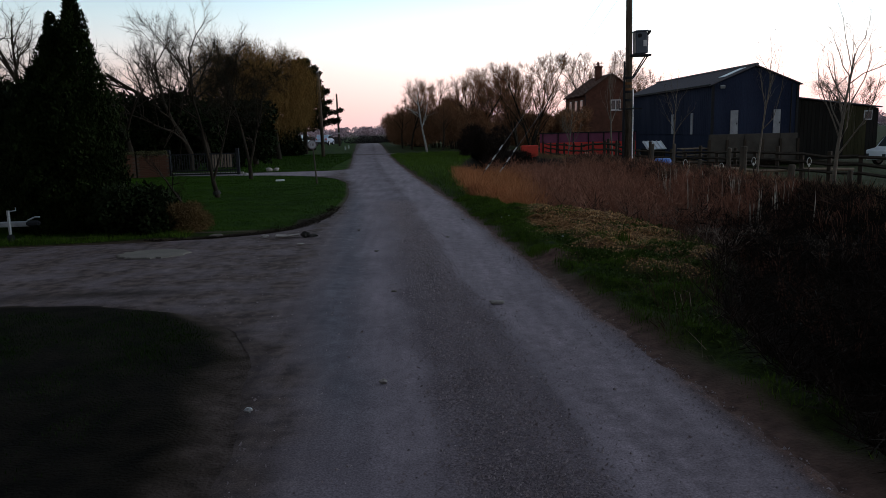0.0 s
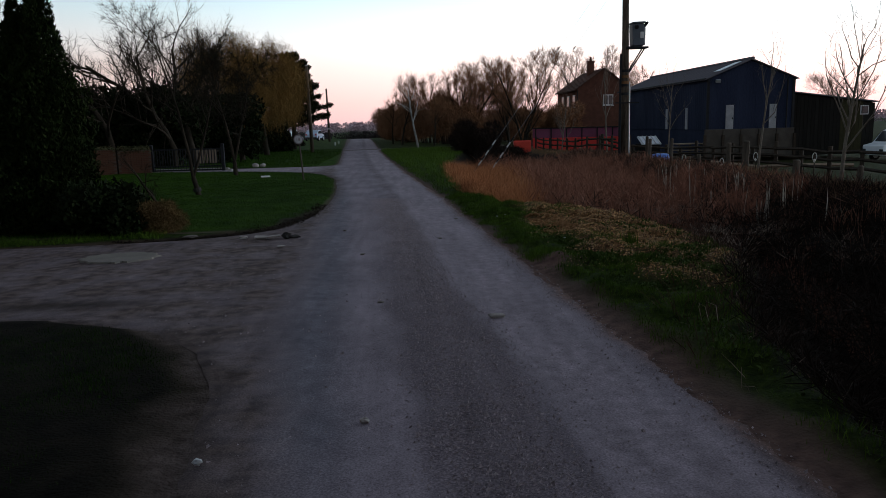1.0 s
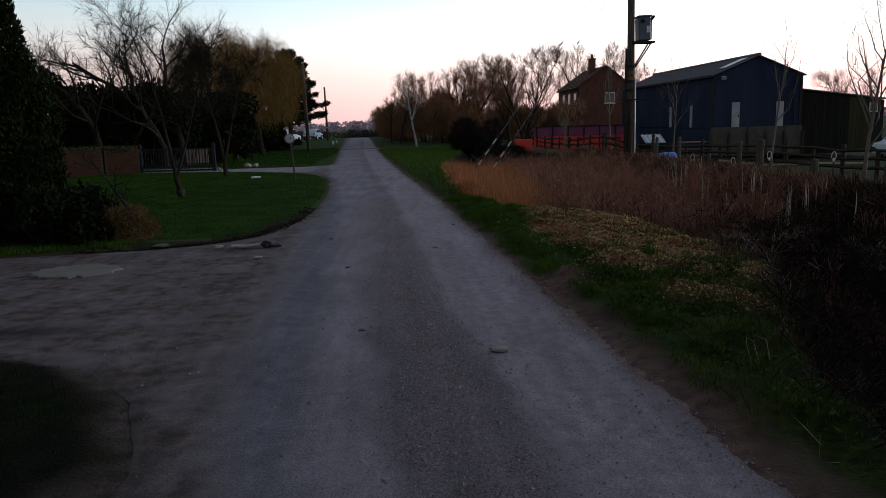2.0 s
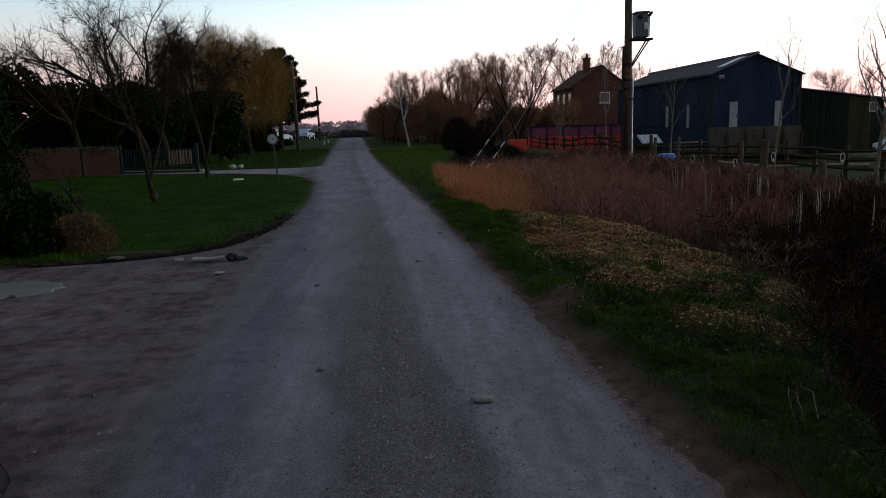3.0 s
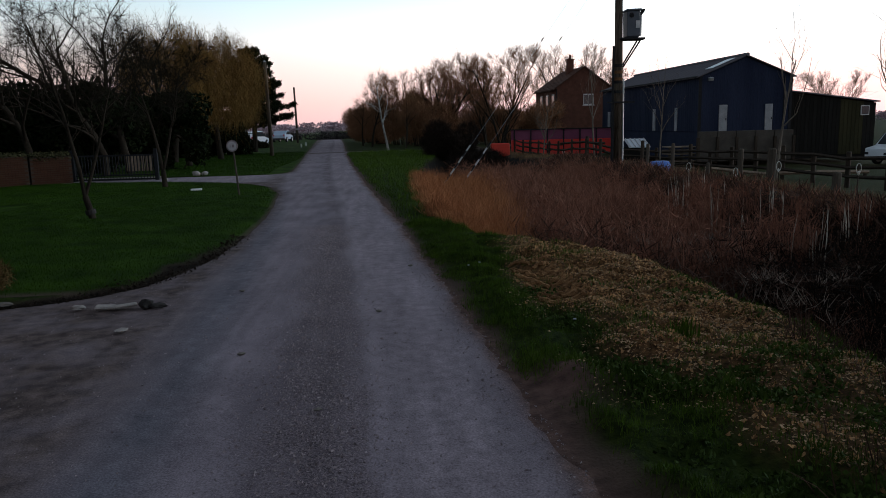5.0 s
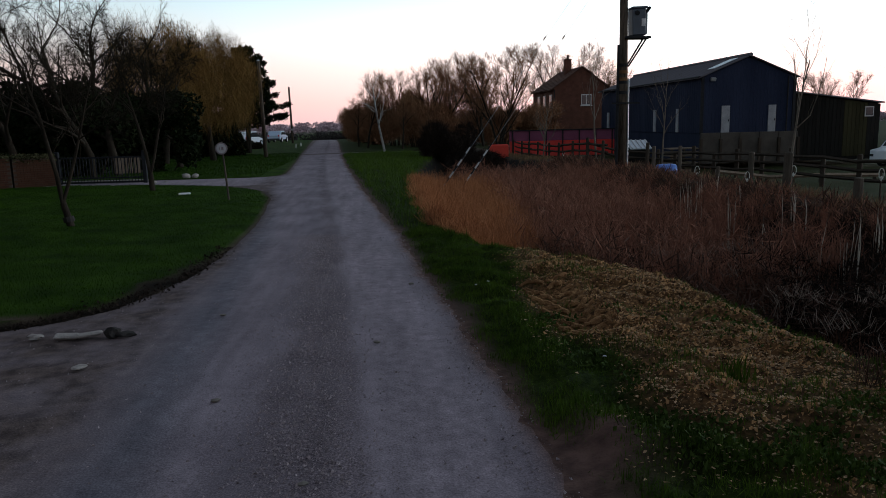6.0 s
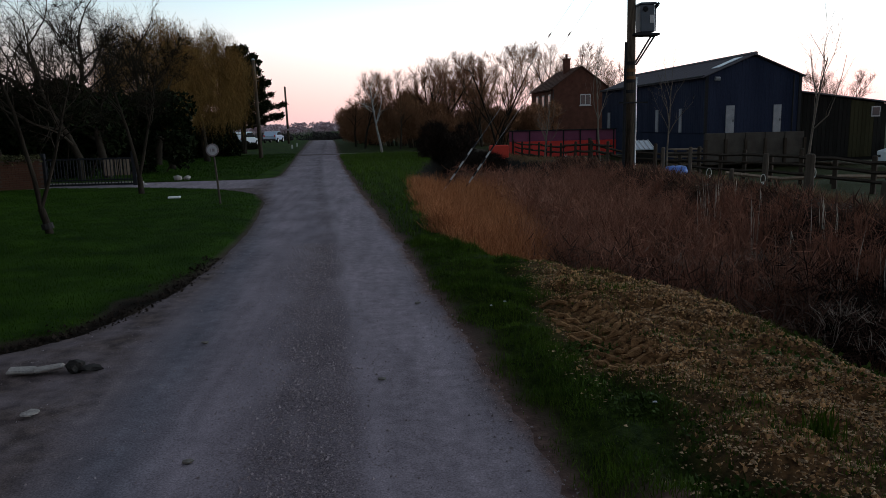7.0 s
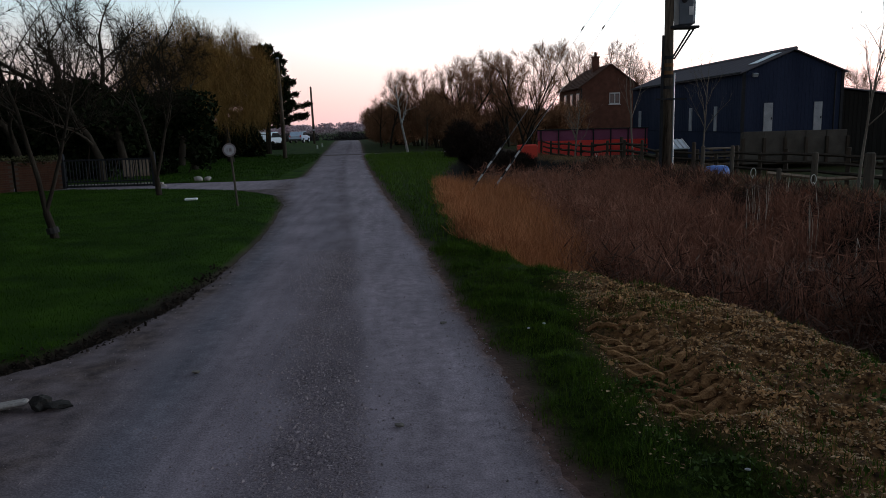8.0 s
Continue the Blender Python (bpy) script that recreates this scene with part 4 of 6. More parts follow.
power_pole()
for ax, ay, tz in ((2.68, 29.6, 8.2), (3.25, 29.5, 7.4)):
    root = thing("stay_wire", (ax, ay, at(ax, ay)), "steel stay wire with a black and white guard at its foot", "stay wire", "stays of the pole")
    top = Vector((9.1 - ax, 29.75 - ay, tz - at(ax, ay)))
    part("wire", Build().tube([(0, 0, -0.05), top], [0.005, 0.005], 5), M_steel, root)
    d = top.normalized()
    for k in range(9):
        a, b = 0.2 + k * 0.24, 0.2 + (k + 1) * 0.24
        part("guard_band", Build().tube([d * a, d * b], [0.026, 0.026], 8), M_white if k % 2 else M_darksteel, root, "white band" if k % 2 else "black band")
    m = top * (0.585 if tz > 8 else 0.65)
    part("insulator", Build().tube([m - d * 0.08, m - d * 0.04, m + d * 0.04, m + d * 0.08], [0.012, 0.022, 0.022, 0.012], 8), M_darksteel, root)


def plain_pole(x, y, h, r, label, bar=False):
    root = thing("telegraph_pole", (x, y, at(x, y)), label, "utility pole")
    part("pole", Build().tube([(0, 0, -0.2), (-0.06, 0, h * 0.5), (-0.12, 0, h)], [r, r * 0.9, r * 0.75], 10), M_pole, root, smooth=True)
    part("cap", Build().tube([(-0.12, 0, h), (-0.12, 0, h + 0.08)], [r * 0.9, r * 0.3], 10), M_steel, root)
    if bar:
        part("notice", Build().box((0, -r, 1.6), (0.25, 0.02, 0.2)), M_white, root)
    return root


plain_pole(-5.8, 53, 5.9, 0.13, "slim weathered timber telegraph pole on the grass verge")
plain_pole(-8.15, 94, 6.4, 0.14, "slim timber telegraph pole by the lane's far end", True)

# ---- post and rail fence ----
fence = thing("post_and_rail_fence", (0, 0, 0), "weathered dark timber post and rail paddock fence", "fence")
near_posts = [(10.3, 14.0, 1.05, 0.07), (10.4, 16.6, 0.6, 0.065), (10.8, 20.0, 0.56, 0.1), (10.05, 21.4, 1.02, 0.105), (10.3, 25.3, 0.5, 0.06), (11.7, 26.1, 0.85, 0.085), (10.4, 28.1, 0.98, 0.06), (9.7, 28.5, 0.85, 0.06)]
for x, y, top, r in near_posts:
    z = at(x, y)
    part("post", Build().tube([(x, y, z - 0.1), (x + 0.02, y, z + top), (x + 0.02, y, z + top + 0.03)], [r, r * 0.95, r * 0.6], 8), M_greypost, fence, "weathered grey post")
post_y = [30.6, 33.0, 35.4, 37.8, 40.2, 42.6, 45.0, 47.4, 49.8, 52.2, 54.6]
for k, y in enumerate(post_y):
    x = 10.3 + 0.05 * math.sin(k * 2.3)
    z = at(x, y)
    part("post", Build().tube([(x, y, z - 0.1), (x + 0.02, y, z + 1.05), (x + 0.02, y, z + 1.08)], [0.065, 0.062, 0.04], 8), M_timber, fence)
for k in range(len(post_y) - 1):
    ya, yb = post_y[k], post_y[k + 1]
    for j, zz in enumerate((0.30, 0.62, 0.92)):
        if ya < 35:
            continue
        xa = 10.42 + 0.02 * math.sin(k + j)
        za, zb = at(xa, ya) + zz + 0.03 * math.sin(k * 1.7 + j), at(xa, yb) + zz + 0.03 * math.sin(k * 2.1 + j * 3)
        part("rail", Build().tube([(xa, ya - 0.1, za), (xa, (ya + yb) / 2, (za + zb) / 2 - 0.015), (xa, yb + 0.1, zb)], [0.05, 0.05, 0.05], 4), M_timber, fence)
back = thing("paddock_fence", (0, 0, 0), "dark timber rail fence in the yard before the barn", "fence")
bp = [(18.0 - 0.16 * k, 24.0 + 1.85 * k) for k in range(12)] + [(14.6, 45.6), (12.8, 46.0)]
for k, (x, y) in enumerate(bp):
    z = at(x, y)
    top = (1.15, 1.4, 1.1, 1.3)[k % 4]
    part("post", Build().box((x, y, z + top / 2 - 0.05), (0.15, 0.15, top + 0.1), 40 + 7 * (k % 3), bevel=0.02), M_timber, back)
    if k:
        xa, ya = bp[k - 1]
        for n_, zz in enumerate((0.42, 0.76, 1.08)):
            wob = 0.03 * math.sin(k * 2.1 + n_ * 1.3)
            part("rail", Build().tube([(xa - 0.09, ya, at(xa, ya) + zz + wob), (x - 0.09, y, z + zz - wob)], [0.065, 0.06], 4), M_timber, back)
board = thing("pale_kickboard", (0, 0, 0), "long pale bleached board lying low along the paddock", "board")
for k in range(3):
    xa, xb = 14.3 + 2.1 * k, 16.38 + 2.1 * k
    ya, yb = 33.5 - 0.25 * k, 33.25 - 0.25 * k
    za, zb = at(xa, ya) + 0.27, at(xb, yb) + 0.27
    part("plank", Build().tube([(xa, ya, za), (xb, yb, zb)], [0.075, 0.075], 4), M_paletimber, board)
    part("stub", Build().box((xb - 0.1, yb + 0.08, zb - 0.13), (0.1, 0.1, 0.4), bevel=0.01), M_timber, board)

# ---- yard things ----
hoard = thing("red_trailer_row", (0, 0, 0), "long low red and plum painted metal trailer side", "trailer")
part("lower_side", Build().box((14.0, 56.0, 0.05), (7.4, 0.12, 1.05), bevel=0.02), M_red, hoard, "bright faded red lower side")
part("upper_side", Build().box((14.0, 56.05, 0.92), (7.4, 0.1, 0.7), bevel=0.02), M_purple, hoard, "chalky plum upper side")
part("top_rail", Build().box((14.0, 56.0, 1.3), (7.5, 0.2, 0.07)), M_darksteel, hoard)
part("bed", Build().box((14.0, 57.2, 0.1), (7.4, 2.2, 0.2)), M_darksteel, hoard)
for k in range(7):
    part("stanchion", Build().box((10.5 + k * 1.17, 55.9, 0.35), (0.07, 0.08, 1.9)), M_darksteel, hoard)
for x in (11.5, 13.9, 16.4):
    part("wheel", Build().tube([(x, 56.3, -0.42), (x, 56.6, -0.42)], [0.36, 0.36], 14), M_tyre, hoard)
bin_ = thing("orange_barrier", (8.3, 49.0, at(8.3, 49.0)), "orange plastic barrier beside the bush", "barrier")
part("panel", Build().box((0, 0, 0.46), (1.15, 0.25, 0.82), bevel=0.06), M_orange, bin_)
for x in (-0.4, 0.4):
    part("foot", Build().box((x, 0, 0.05), (0.25, 0.5, 0.1), bevel=0.02), M_orange, bin_)
tub = thing("blue_barrel", (10.0, 28.15, at(10.0, 28.15)), "blue plastic barrel lying on the ditch bank", "barrel")
part("drum", Build().tube([(-0.3, 0, 0.21), (-0.285, 0, 0.21), (-0.11, 0, 0.21), (0, 0, 0.21), (0.11, 0, 0.21), (0.285, 0, 0.21), (0.3, 0, 0.21)], [0.17, 0.2, 0.22, 0.21, 0.22, 0.2, 0.17], 16), M_blue, tub, smooth=True)
part("bung", Build().tube([(0.3, 0.08, 0.27), (0.33, 0.08, 0.27)], [0.03, 0.03], 8), M_white, tub)
wallb = thing("concrete_panel_wall", (0, 0, 0), "low grey concrete panel wall before the barn", "wall")
for k in range(5):
    part("panel", Build().box((18.95 + k * 1.1, 44.0, 0.25), (1.07, 0.14, 1.65), bevel=0.015), M_concrete, wallb)
for k in range(6):
    part("post", Build().box((18.4 + k * 1.1, 43.9, 0.1), (0.14, 0.18, 1.3)), M_timber, wallb)
cold = thing("cold_frame", (16.0, 47, at(16.0, 47)), "small glasshouse frame with a white-barred roof in the yard", "cold frame")
part("base", Build().box((0, 0, 0.65), (1.25, 1.0, 1.3), bevel=0.02), M_shed, cold)
roofp = part("roof", Build().box((0.05, -0.1, 1.5), (1.25, 1.1, 0.06), 0, 24, 0), M_translucent, cold)
for k in range(5):
    part("bar", Build().box((-0.5 + k * 0.275, -0.13, 1.55), (0.05, 1.1, 0.05), 0, 24, 0), M_white, roofp)
car2 = thing("stacked_pallets", (18.0, 45.5, at(18.0, 45.5)), "stack of weathered pale pallets before the barn", "pallets")
for k in range(7):
    part("slat", Build().box((0, 0, 0.12 + k * 0.2), (1.6, 1.0, 0.06), R.uniform(-3, 3)), M_paletimber, car2)
    for x in (-0.7, 0, 0.7):
        part("block", Build().box((x, -0.4, 0.05 + k * 0.2), (0.12, 0.12, 0.1)), M_timber, car2)
for k, (x, y, s, zz) in enumerate(((10.9, 44.0, 0.11, 0.5), (10.3, 26.6, 0.13, 0.42), (10.75, 24.5, 0.12, 0.36), (11.1, 22.9, 0.12, 0.62), (11.3, 20.0, 0.11, 0.72), (10.2, 36.0, 0.1, 0.3))):
    root = thing("rope_loop", (x, y, at(x, y)), "white rope loop hung on a short stake", "rope", "rope loops")
    part("stake", Build().tube([(0.03, 0.03, -0.1), (0.03, 0.03, zz + 0.05)], [0.018, 0.014], 6), M_timber, root)
    ring = [(s * 0.55 * math.cos(t * math.pi / 8), -0.02, zz - s * 0.6 + s * math.sin(t * math.pi / 8)) for t in range(17)]
    part("loop", Build().tube(ring, [0.009] * 17, 6), M_rope, root)
    part("knot", Build().stone((0, -0.02, zz - s * 1.5), (0.03, 0.03, 0.06), k, 1), M_rope, root)


def vehicle(name, at_, rz, label, mat, L=4.2, W=1.75, H=1.45, van=False):
    root = thing(name, at_, label, "van" if van else "car", rz=rz)
    if van:
        side = [(-L / 2, 0.35), (L / 2, 0.35), (L / 2, 0.95), (L * 0.36, 1.1), (L * 0.22, H * 0.96), (L * 0.15, H), (-L / 2 + 0.06, H), (-L / 2, H * 0.9)]
        glass = [(L * 0.345, 1.12), (L * 0.235, H * 0.92), (L * 0.08, H * 0.92), (L * 0.08, 1.12)]
    else:
        side = [(-L / 2, 0.35), (L / 2, 0.35), (L / 2, 0.75), (L * 0.24, 0.92), (L * 0.08, H), (-L * 0.28, H), (-L * 0.44, 0.95), (-L / 2, 0.9)]
        glass = [(L * 0.21, 0.95), (L * 0.07, H * 0.95), (-L * 0.26, H * 0.95), (-L * 0.38, 0.97)]
    body = part("body", Build().prism(side, -W / 2, W / 2), mat, root)
    bm = body.modifiers.new("edges", "BEVEL")
    bm.width, bm.segments = 0.07, 2
    part("side_glass", Build().prism(glass, -W / 2 - 0.012, -W / 2 - 0.002), M_glass, root)
    part("side_glass", Build().prism(glass, W / 2 + 0.002, W / 2 + 0.012), M_glass, root)
    part("rear_glass", Build().box((-L / 2 - 0.005 if van else -L * 0.365, 0, H * 0.76), (0.03, W * 0.78, H * 0.28), 0, 0, 0 if van else 33), M_glass, root)
    part("windscreen", Build().box((L * 0.295 if van else L * 0.163, 0, H * 0.78), (0.03, W * 0.8, H * 0.42), 0, 0, -38 if van else -50), M_glass, root)
    for x in (-L * 0.31, L * 0.31):
        for y in (-W / 2 + 0.02, W / 2 - 0.02):
            wheel = part("wheel", Build().tube([(x, y - 0.1, 0.31), (x, y + 0.1, 0.31)], [0.31, 0.31], 16), M_tyre, root)
            part("rim", Build().tube([(x, y - 0.115, 0.31), (x, y + 0.115, 0.31)], [0.19, 0.19], 12), M_steel, wheel)
    for y in (-W * 0.4, W * 0.4):
        part("tail_light", Build().box((-L / 2 - 0.01, y, 0.85), (0.03, 0.16, 0.22)), M_red, root)
        part("headlight", Build().box((L / 2 - 0.02, y, 0.66), (0.06, 0.28, 0.14)), M_glass, root)
    part("bumper", Build().box((-L / 2, 0, 0.42), (0.14, W * 0.96, 0.2), bevel=0.04), M_cardark, root)
    return root


vehicle("car", (-11.7, 84, at(-11.7, 84)), 76, "white hatchback parked on the verge", M_carwhite, 4.1, 1.75, 1.5)
vehicle("car", (-10.8, 102, at(-10.8, 102)), 80, "pale blue hatchback parked on the grass", M_carblue, 3.6, 1.65, 1.4)
vehicle("van", (31.4, 44.5, at(31.4, 44.5)), 185, "white van parked by the sheds", M_carwhite, 4.6, 1.8, 1.9, True)

# ---- left side: sign, garden wall, gate and stones ----
sign = thing("round_sign", (-3.05, 25.1, at(-3.05, 25.1)), "faded round sign on a leaning pale post in the lawn", "sign")
part("post", Build().tube([(0, 0, -0.1), (-0.04, 0, 0.6), (-0.1, 0, 1.5)], [0.028, 0.026, 0.024], 8), M_greypost, sign)
disc = part("disc", Build().tube([(-0.1, -0.045, 1.33), (-0.1, -0.03, 1.33)], [0.155, 0.155], 24), M_signring, sign)
part("face", Build().tube([(-0.1, -0.052, 1.33), (-0.1, -0.046, 1.33)], [0.12, 0.12], 24), M_sign, disc, "pale faded face")
for dx_, w_ in ((-0.045, 0.016), (0.03, 0.055)):
    part("mark", Build().box((-0.1 + dx_, -0.055, 1.33), (w_, 0.006, 0.075)), M_signring, disc)


def brick_wall(p0, p1, h, label):
    d = Vector((p1[0] - p0[0], p1[1] - p0[1], 0))
    ln = d.length
    rz = math.degrees(math.atan2(d.y, d.x))
    root = thing("garden_wall", (p0[0], p0[1], min(at(*p0), at(*p1))), label, "wall", rz=rz)
    part("core", Build().box((ln / 2, 0, h / 2 - 0.05), (ln, 0.19, h + 0.1)), M_mortar, root)
    me = mesh("brick", Build().box((0, 0, 0), (0.208, 0.215, 0.062)).v, Build().box((0, 0, 0), (0.208, 0.215, 0.062)).f, M_oldbrick)
    rows = int(h / 0.075)
    for r in range(rows):
        for c in range(int(ln / 0.218)):
            b = new("brick", me)
            b.parent = root
            b.location = (0.11 + c * 0.218 + (0.109 if r % 2 else 0), 0, 0.04 + r * 0.075)
    cop = Build()
    for k in range(int(ln / 0.3)):
        cop.stone((0.15 + k * 0.3, 0, h + 0.03), (0.2, 0.17, 0.07), k + h, 1)
    part("coping", cop, M_moss, root, "uneven mossy coping")
    g = np.random.default_rng(5)
    pts = np.stack([g.uniform(0, ln, 900), g.normal(0, 0.12, 900), h + g.uniform(-0.12, 0.14, 900)], 1)
    part("ivy", tri_mesh("ivy", leaves(pts, 0.07, 3, 0.4, 0.2), M_moss), M_moss, root)
    return root


brick_wall((-14.2, 29.6), (-11.6, 32.1), 1.15, "old red brick garden wall with mossy coping")
brick_wall((-11.55, 32.15), (-10.5, 33.1), 1.1, "shaded red brick wall end beside the gate")
gate = thing("driveway_gate", (-10.45, 33.3, at(-10.45, 33.3)), "dark metal bar gate across a garden drive", "gate", rz=-1)
part("rail", Build().box((1.5, 0, 0.32), (3.0, 0.05, 0.05)), M_darksteel, gate)
part("rail", Build().box((1.5, 0, 0.16), (3.0, 0.05, 0.06)), M_darksteel, gate)
part("rail", Build().box((1.5, 0, 1.05), (3.0, 0.05, 0.06)), M_darksteel, gate)
for k in range(27):
    part("bar", Build().box((0.06 + k * 0.111, 0, 0.6), (0.025, 0.025, 0.95)), M_darksteel, gate)
for x in (-0.05, 2.98):
    part("post", Build().box((x, 0, 0.6), (0.14, 0.14, 1.35), bevel=0.02), M_darksteel, gate)
# Added strip: stands for the pale drive showing between the lower bars.
sill = thing("drive_edging", (-8.95, 33.75, at(-8.95, 33.75)), "added pale strip standing for the drive seen through the gate", "edging")
part("strip", Build().box((0, 0, 0.1), (3.2, 0.2, 0.2), bevel=0.02), M_stone, sill)
pal = thing("timber_panel", (-8.5, 34.6, at(-8.5, 34.6)), "pale slatted timber gate panel standing behind the railings", "panel")
for k in range(7):
    part("slat", Build().box((-0.42 + k * 0.14, 0, 0.56), (0.095, 0.025, 0.62)), M_paletimber, pal)
for z in (0.33, 0.78):
    part("rail", Build().box((0, 0.03, z), (1.05, 0.03, 0.08)), M_timber, pal)
for k, (x, y, s) in enumerate(((-7.1, 32.9, 0.13), (-6.75, 33.2, 0.1), (-6.35, 34.6, 0.13), (-6.05, 34.7, 0.11))):
    root = tagged(new("boulder", mesh("boulder", *(lambda b: (b.v, b.f))(Build().stone((0, 0, 0), (s * 1.2, s, s * 0.9), k + 3)), M_stone, True)), "pale rough boulder beside the garden drive", "boulder", "boulders")
    root.location = (x, y, at(x, y) + s * 0.55)
slab_ = tagged(new("lawn_marker", mesh("lawn_marker", *(lambda b: (b.v, b.f))(Build().box((0, 0, 0.03), (0.32, 0.22, 0.05), 10, bevel=0.015)), M_chalk)), "small pale slab lying flat on the lawn", "slab")
slab_.location = (-4.58, 26.8, at(-4.58, 26.8))

for x, y in ((-5.8, 73.0), (-5.95, 79.5)):
    post = thing("marker_post", (x, y, at(x, y)), "short white marker post on the grass verge", "marker post", "verge markers")
    part("shaft", Build().box((0, 0, 0.12), (0.11, 0.11, 0.34), 12, bevel=0.015), M_chalk, post)
    part("cap", Build().box((0, 0, 0.3), (0.13, 0.13, 0.03), 12, bevel=0.01), M_chalk, post)

# ---- litter at the drive's mouth ----
def loose(name, x, y, b, mat, label, category, z=None, smooth=False):
    ob = tagged(new(name, mesh(name, b.v, b.f, mat, smooth)), label, category)
    ob.location = (x, y, 0.03 if z is None else z)
    return ob


slab_b = Build()
for k, (dx, dy, w, d, tilt) in enumerate(((-0.14, 0.0, 0.2, 0.11, 6), (0.06, 0.01, 0.21, 0.12, -5))):
    slab_b.box((dx, dy, 0.018 + 0.006 * k), (w, d, 0.032), 8 * (k + 1), tilt, tilt * 0.6, bevel=0.012)
loose("broken_slab", -2.03, 12.22, slab_b, M_stone, "broken pale concrete slab by the lawn corner", "slab")
loose("felt_scrap", -1.77, 12.22, Build().stone((0, 0, 0.03), (0.07, 0.06, 0.06), 4).stone((0.11, -0.01, 0.015), (0.1, 0.05, 0.025), 9), M_tarpaper, "crumpled black felt scrap lying by a slab", "scrap")
loose("stone", -2.45, 12.25, Build().stone((0, 0, 0.02), (0.07, 0.05, 0.025), 2), M_stone, "small pale stone at the drive's edge", "stone")
loose("stone", -1.72, 11.3, Build().stone((0, 0, 0.01), (0.06, 0.06, 0.014), 6), M_stone, "flat pale stone on the drive", "stone")
loose("stone", -3.35, 12.55, Build().stone((0, 0, 0.02), (0.12, 0.05, 0.022), 12), M_slab, "grey stone at the drive's edge", "stone")
loose("flat_stone", 0.84, 6.9, Build().stone((0, 0, 0.01), (0.075, 0.04, 0.022), 5), M_stone, "flat pale stone on the lane", "stone")
loose("stone", -0.24, 4.66, Build().stone((0, 0, 0.008), (0.03, 0.025, 0.018), 8), M_stone, "small grey pebble on the lane", "stone")
loose("stone", -1.08, 4.21, Build().stone((0, 0, 0.01), (0.025, 0.02, 0.018), 10), M_white, "small white pebble on the lane's edge", "stone")
for px_, py_, k in ((1.72, 13.25, 3), (1.86, 13.3, 5), (2.3, 10.6, 8)):
    loose("paper_scrap", px_, py_, Build().stone((0, 0, 0.02), (0.016, 0.012, 0.008), k, 1), M_white, "tiny crumpled white paper scrap in the verge", "litter", at(px_, py_) + 0.02)
for px_, py_, k in ((1.05, 13.9, 2), (-0.5, 10.4, 4), (0.2, 9.1, 6), (-0.9, 12.8, 7), (0.62, 11.6, 9), (-0.2, 7.6, 11)):
    loose("stone", px_, py_, Build().stone((0, 0, 0.004), (0.035, 0.028, 0.014), k, 1), M_slab, "small grey stone lying on the lane", "stone")
pad = Build()
pad.v = [(0.52 * math.cos(2 * math.pi * k / 40) * (1 + 0.08 * math.sin(k * 1.9)), 0.4 * math.sin(2 * math.pi * k / 40) * (1 + 0.1 * math.sin(k * 2.7)), 0) for k in range(40)]
pad.v += [(x * 0.97, y * 0.97, 0.022) for x, y, _ in pad.v]
pad.f = [[k, (k + 1) % 40, 40 + (k + 1) % 40, 40 + k] for k in range(40)] + [[40 + k for k in range(40)]]
loose("concrete_patch", -3.85, 10.85, pad, M_slab, "worn pale concrete patch in the drive", "patch", 0.012)
trailer = thing("trailer_drawbar", (-6.75, 12.55, at(-6.75, 12.55)), "galvanised trailer drawbar with a jockey wheel", "trailer")
part("beam", Build().box((-1.2, 0.1, 0.30), (2.9, 0.09, 0.09), 2, bevel=0.01), M_steel, trailer)
part("coupling", Build().box((0.3, 0.1, 0.31), (0.22, 0.1, 0.1), bevel=0.03), M_darksteel, trailer)
part("jockey_post", Build().tube([(-0.05, 0, 0.02), (-0.05, 0, 0.55)], [0.025, 0.025], 8), M_steel, trailer)
part("jockey_wheel", Build().tube([(-0.08, 0, 0.07), (-0.02, 0, 0.07)], [0.075, 0.075], 12), M_tyre, trailer)
part("crank", Build().tube([(-0.05, 0, 0.53), (0.08, 0, 0.55), (0.08, 0, 0.6)], [0.012, 0.012, 0.012], 6), M_steel, trailer)
part("brake_lever", Build().tube([(0.2, 0.1, 0.36), (0.34, 0.1, 0.42), (0.42, 0.1, 0.42)], [0.015, 0.015, 0.015], 6), M_steel, trailer)
part("deck", Build().box((-2.6, 0.3, 0.42), (1.6, 1.3, 0.12), bevel=0.02), M_darksteel, trailer)
part("wheel", Build().tube([(-2.4, -0.45, 0.26), (-2.4, -0.28, 0.26)], [0.26, 0.26], 14), M_tyre, trailer)

# ---- trees on the left ----
conifer((-6.45, 14.3, at(-6.45, 14.3)), [(0.27, 0, 4.2, 1.4), (-0.15, 0.1, 3.85, 1.5), (0.36, -0.1, 2.5, 1.3), (-0.55, 0, 2.9, 1.4), (-0.2, -0.2, 1.9, 1.6)], 3, "dense dark green conifer by the drive", M_leaf_bright, 110000, 0.075)
sapling = grow(77, 1.9, 0.036, [8, 5], [0.42, 0.5], up=0.2, spread=0.9, first=0.3, twig_w=0.003, twig_len=0.22, twigs=5, lean=(-0.5, 0))
tree("shrub", "small bare shrub leaning beside the conifer", (-4.15, 14.3, at(-4.15, 14.3)), sapling, M_bark, M_twig, category="shrub")
conifer((-9.3, 19.6, at(-9.3, 19.6)), [(0, 0, 3.5, 1.6), (0.7, 0.2, 2.7, 1.4), (-0.8, 0, 3.0, 1.6)], 4, "dark conifer behind the first one", M_leaf, 20000)
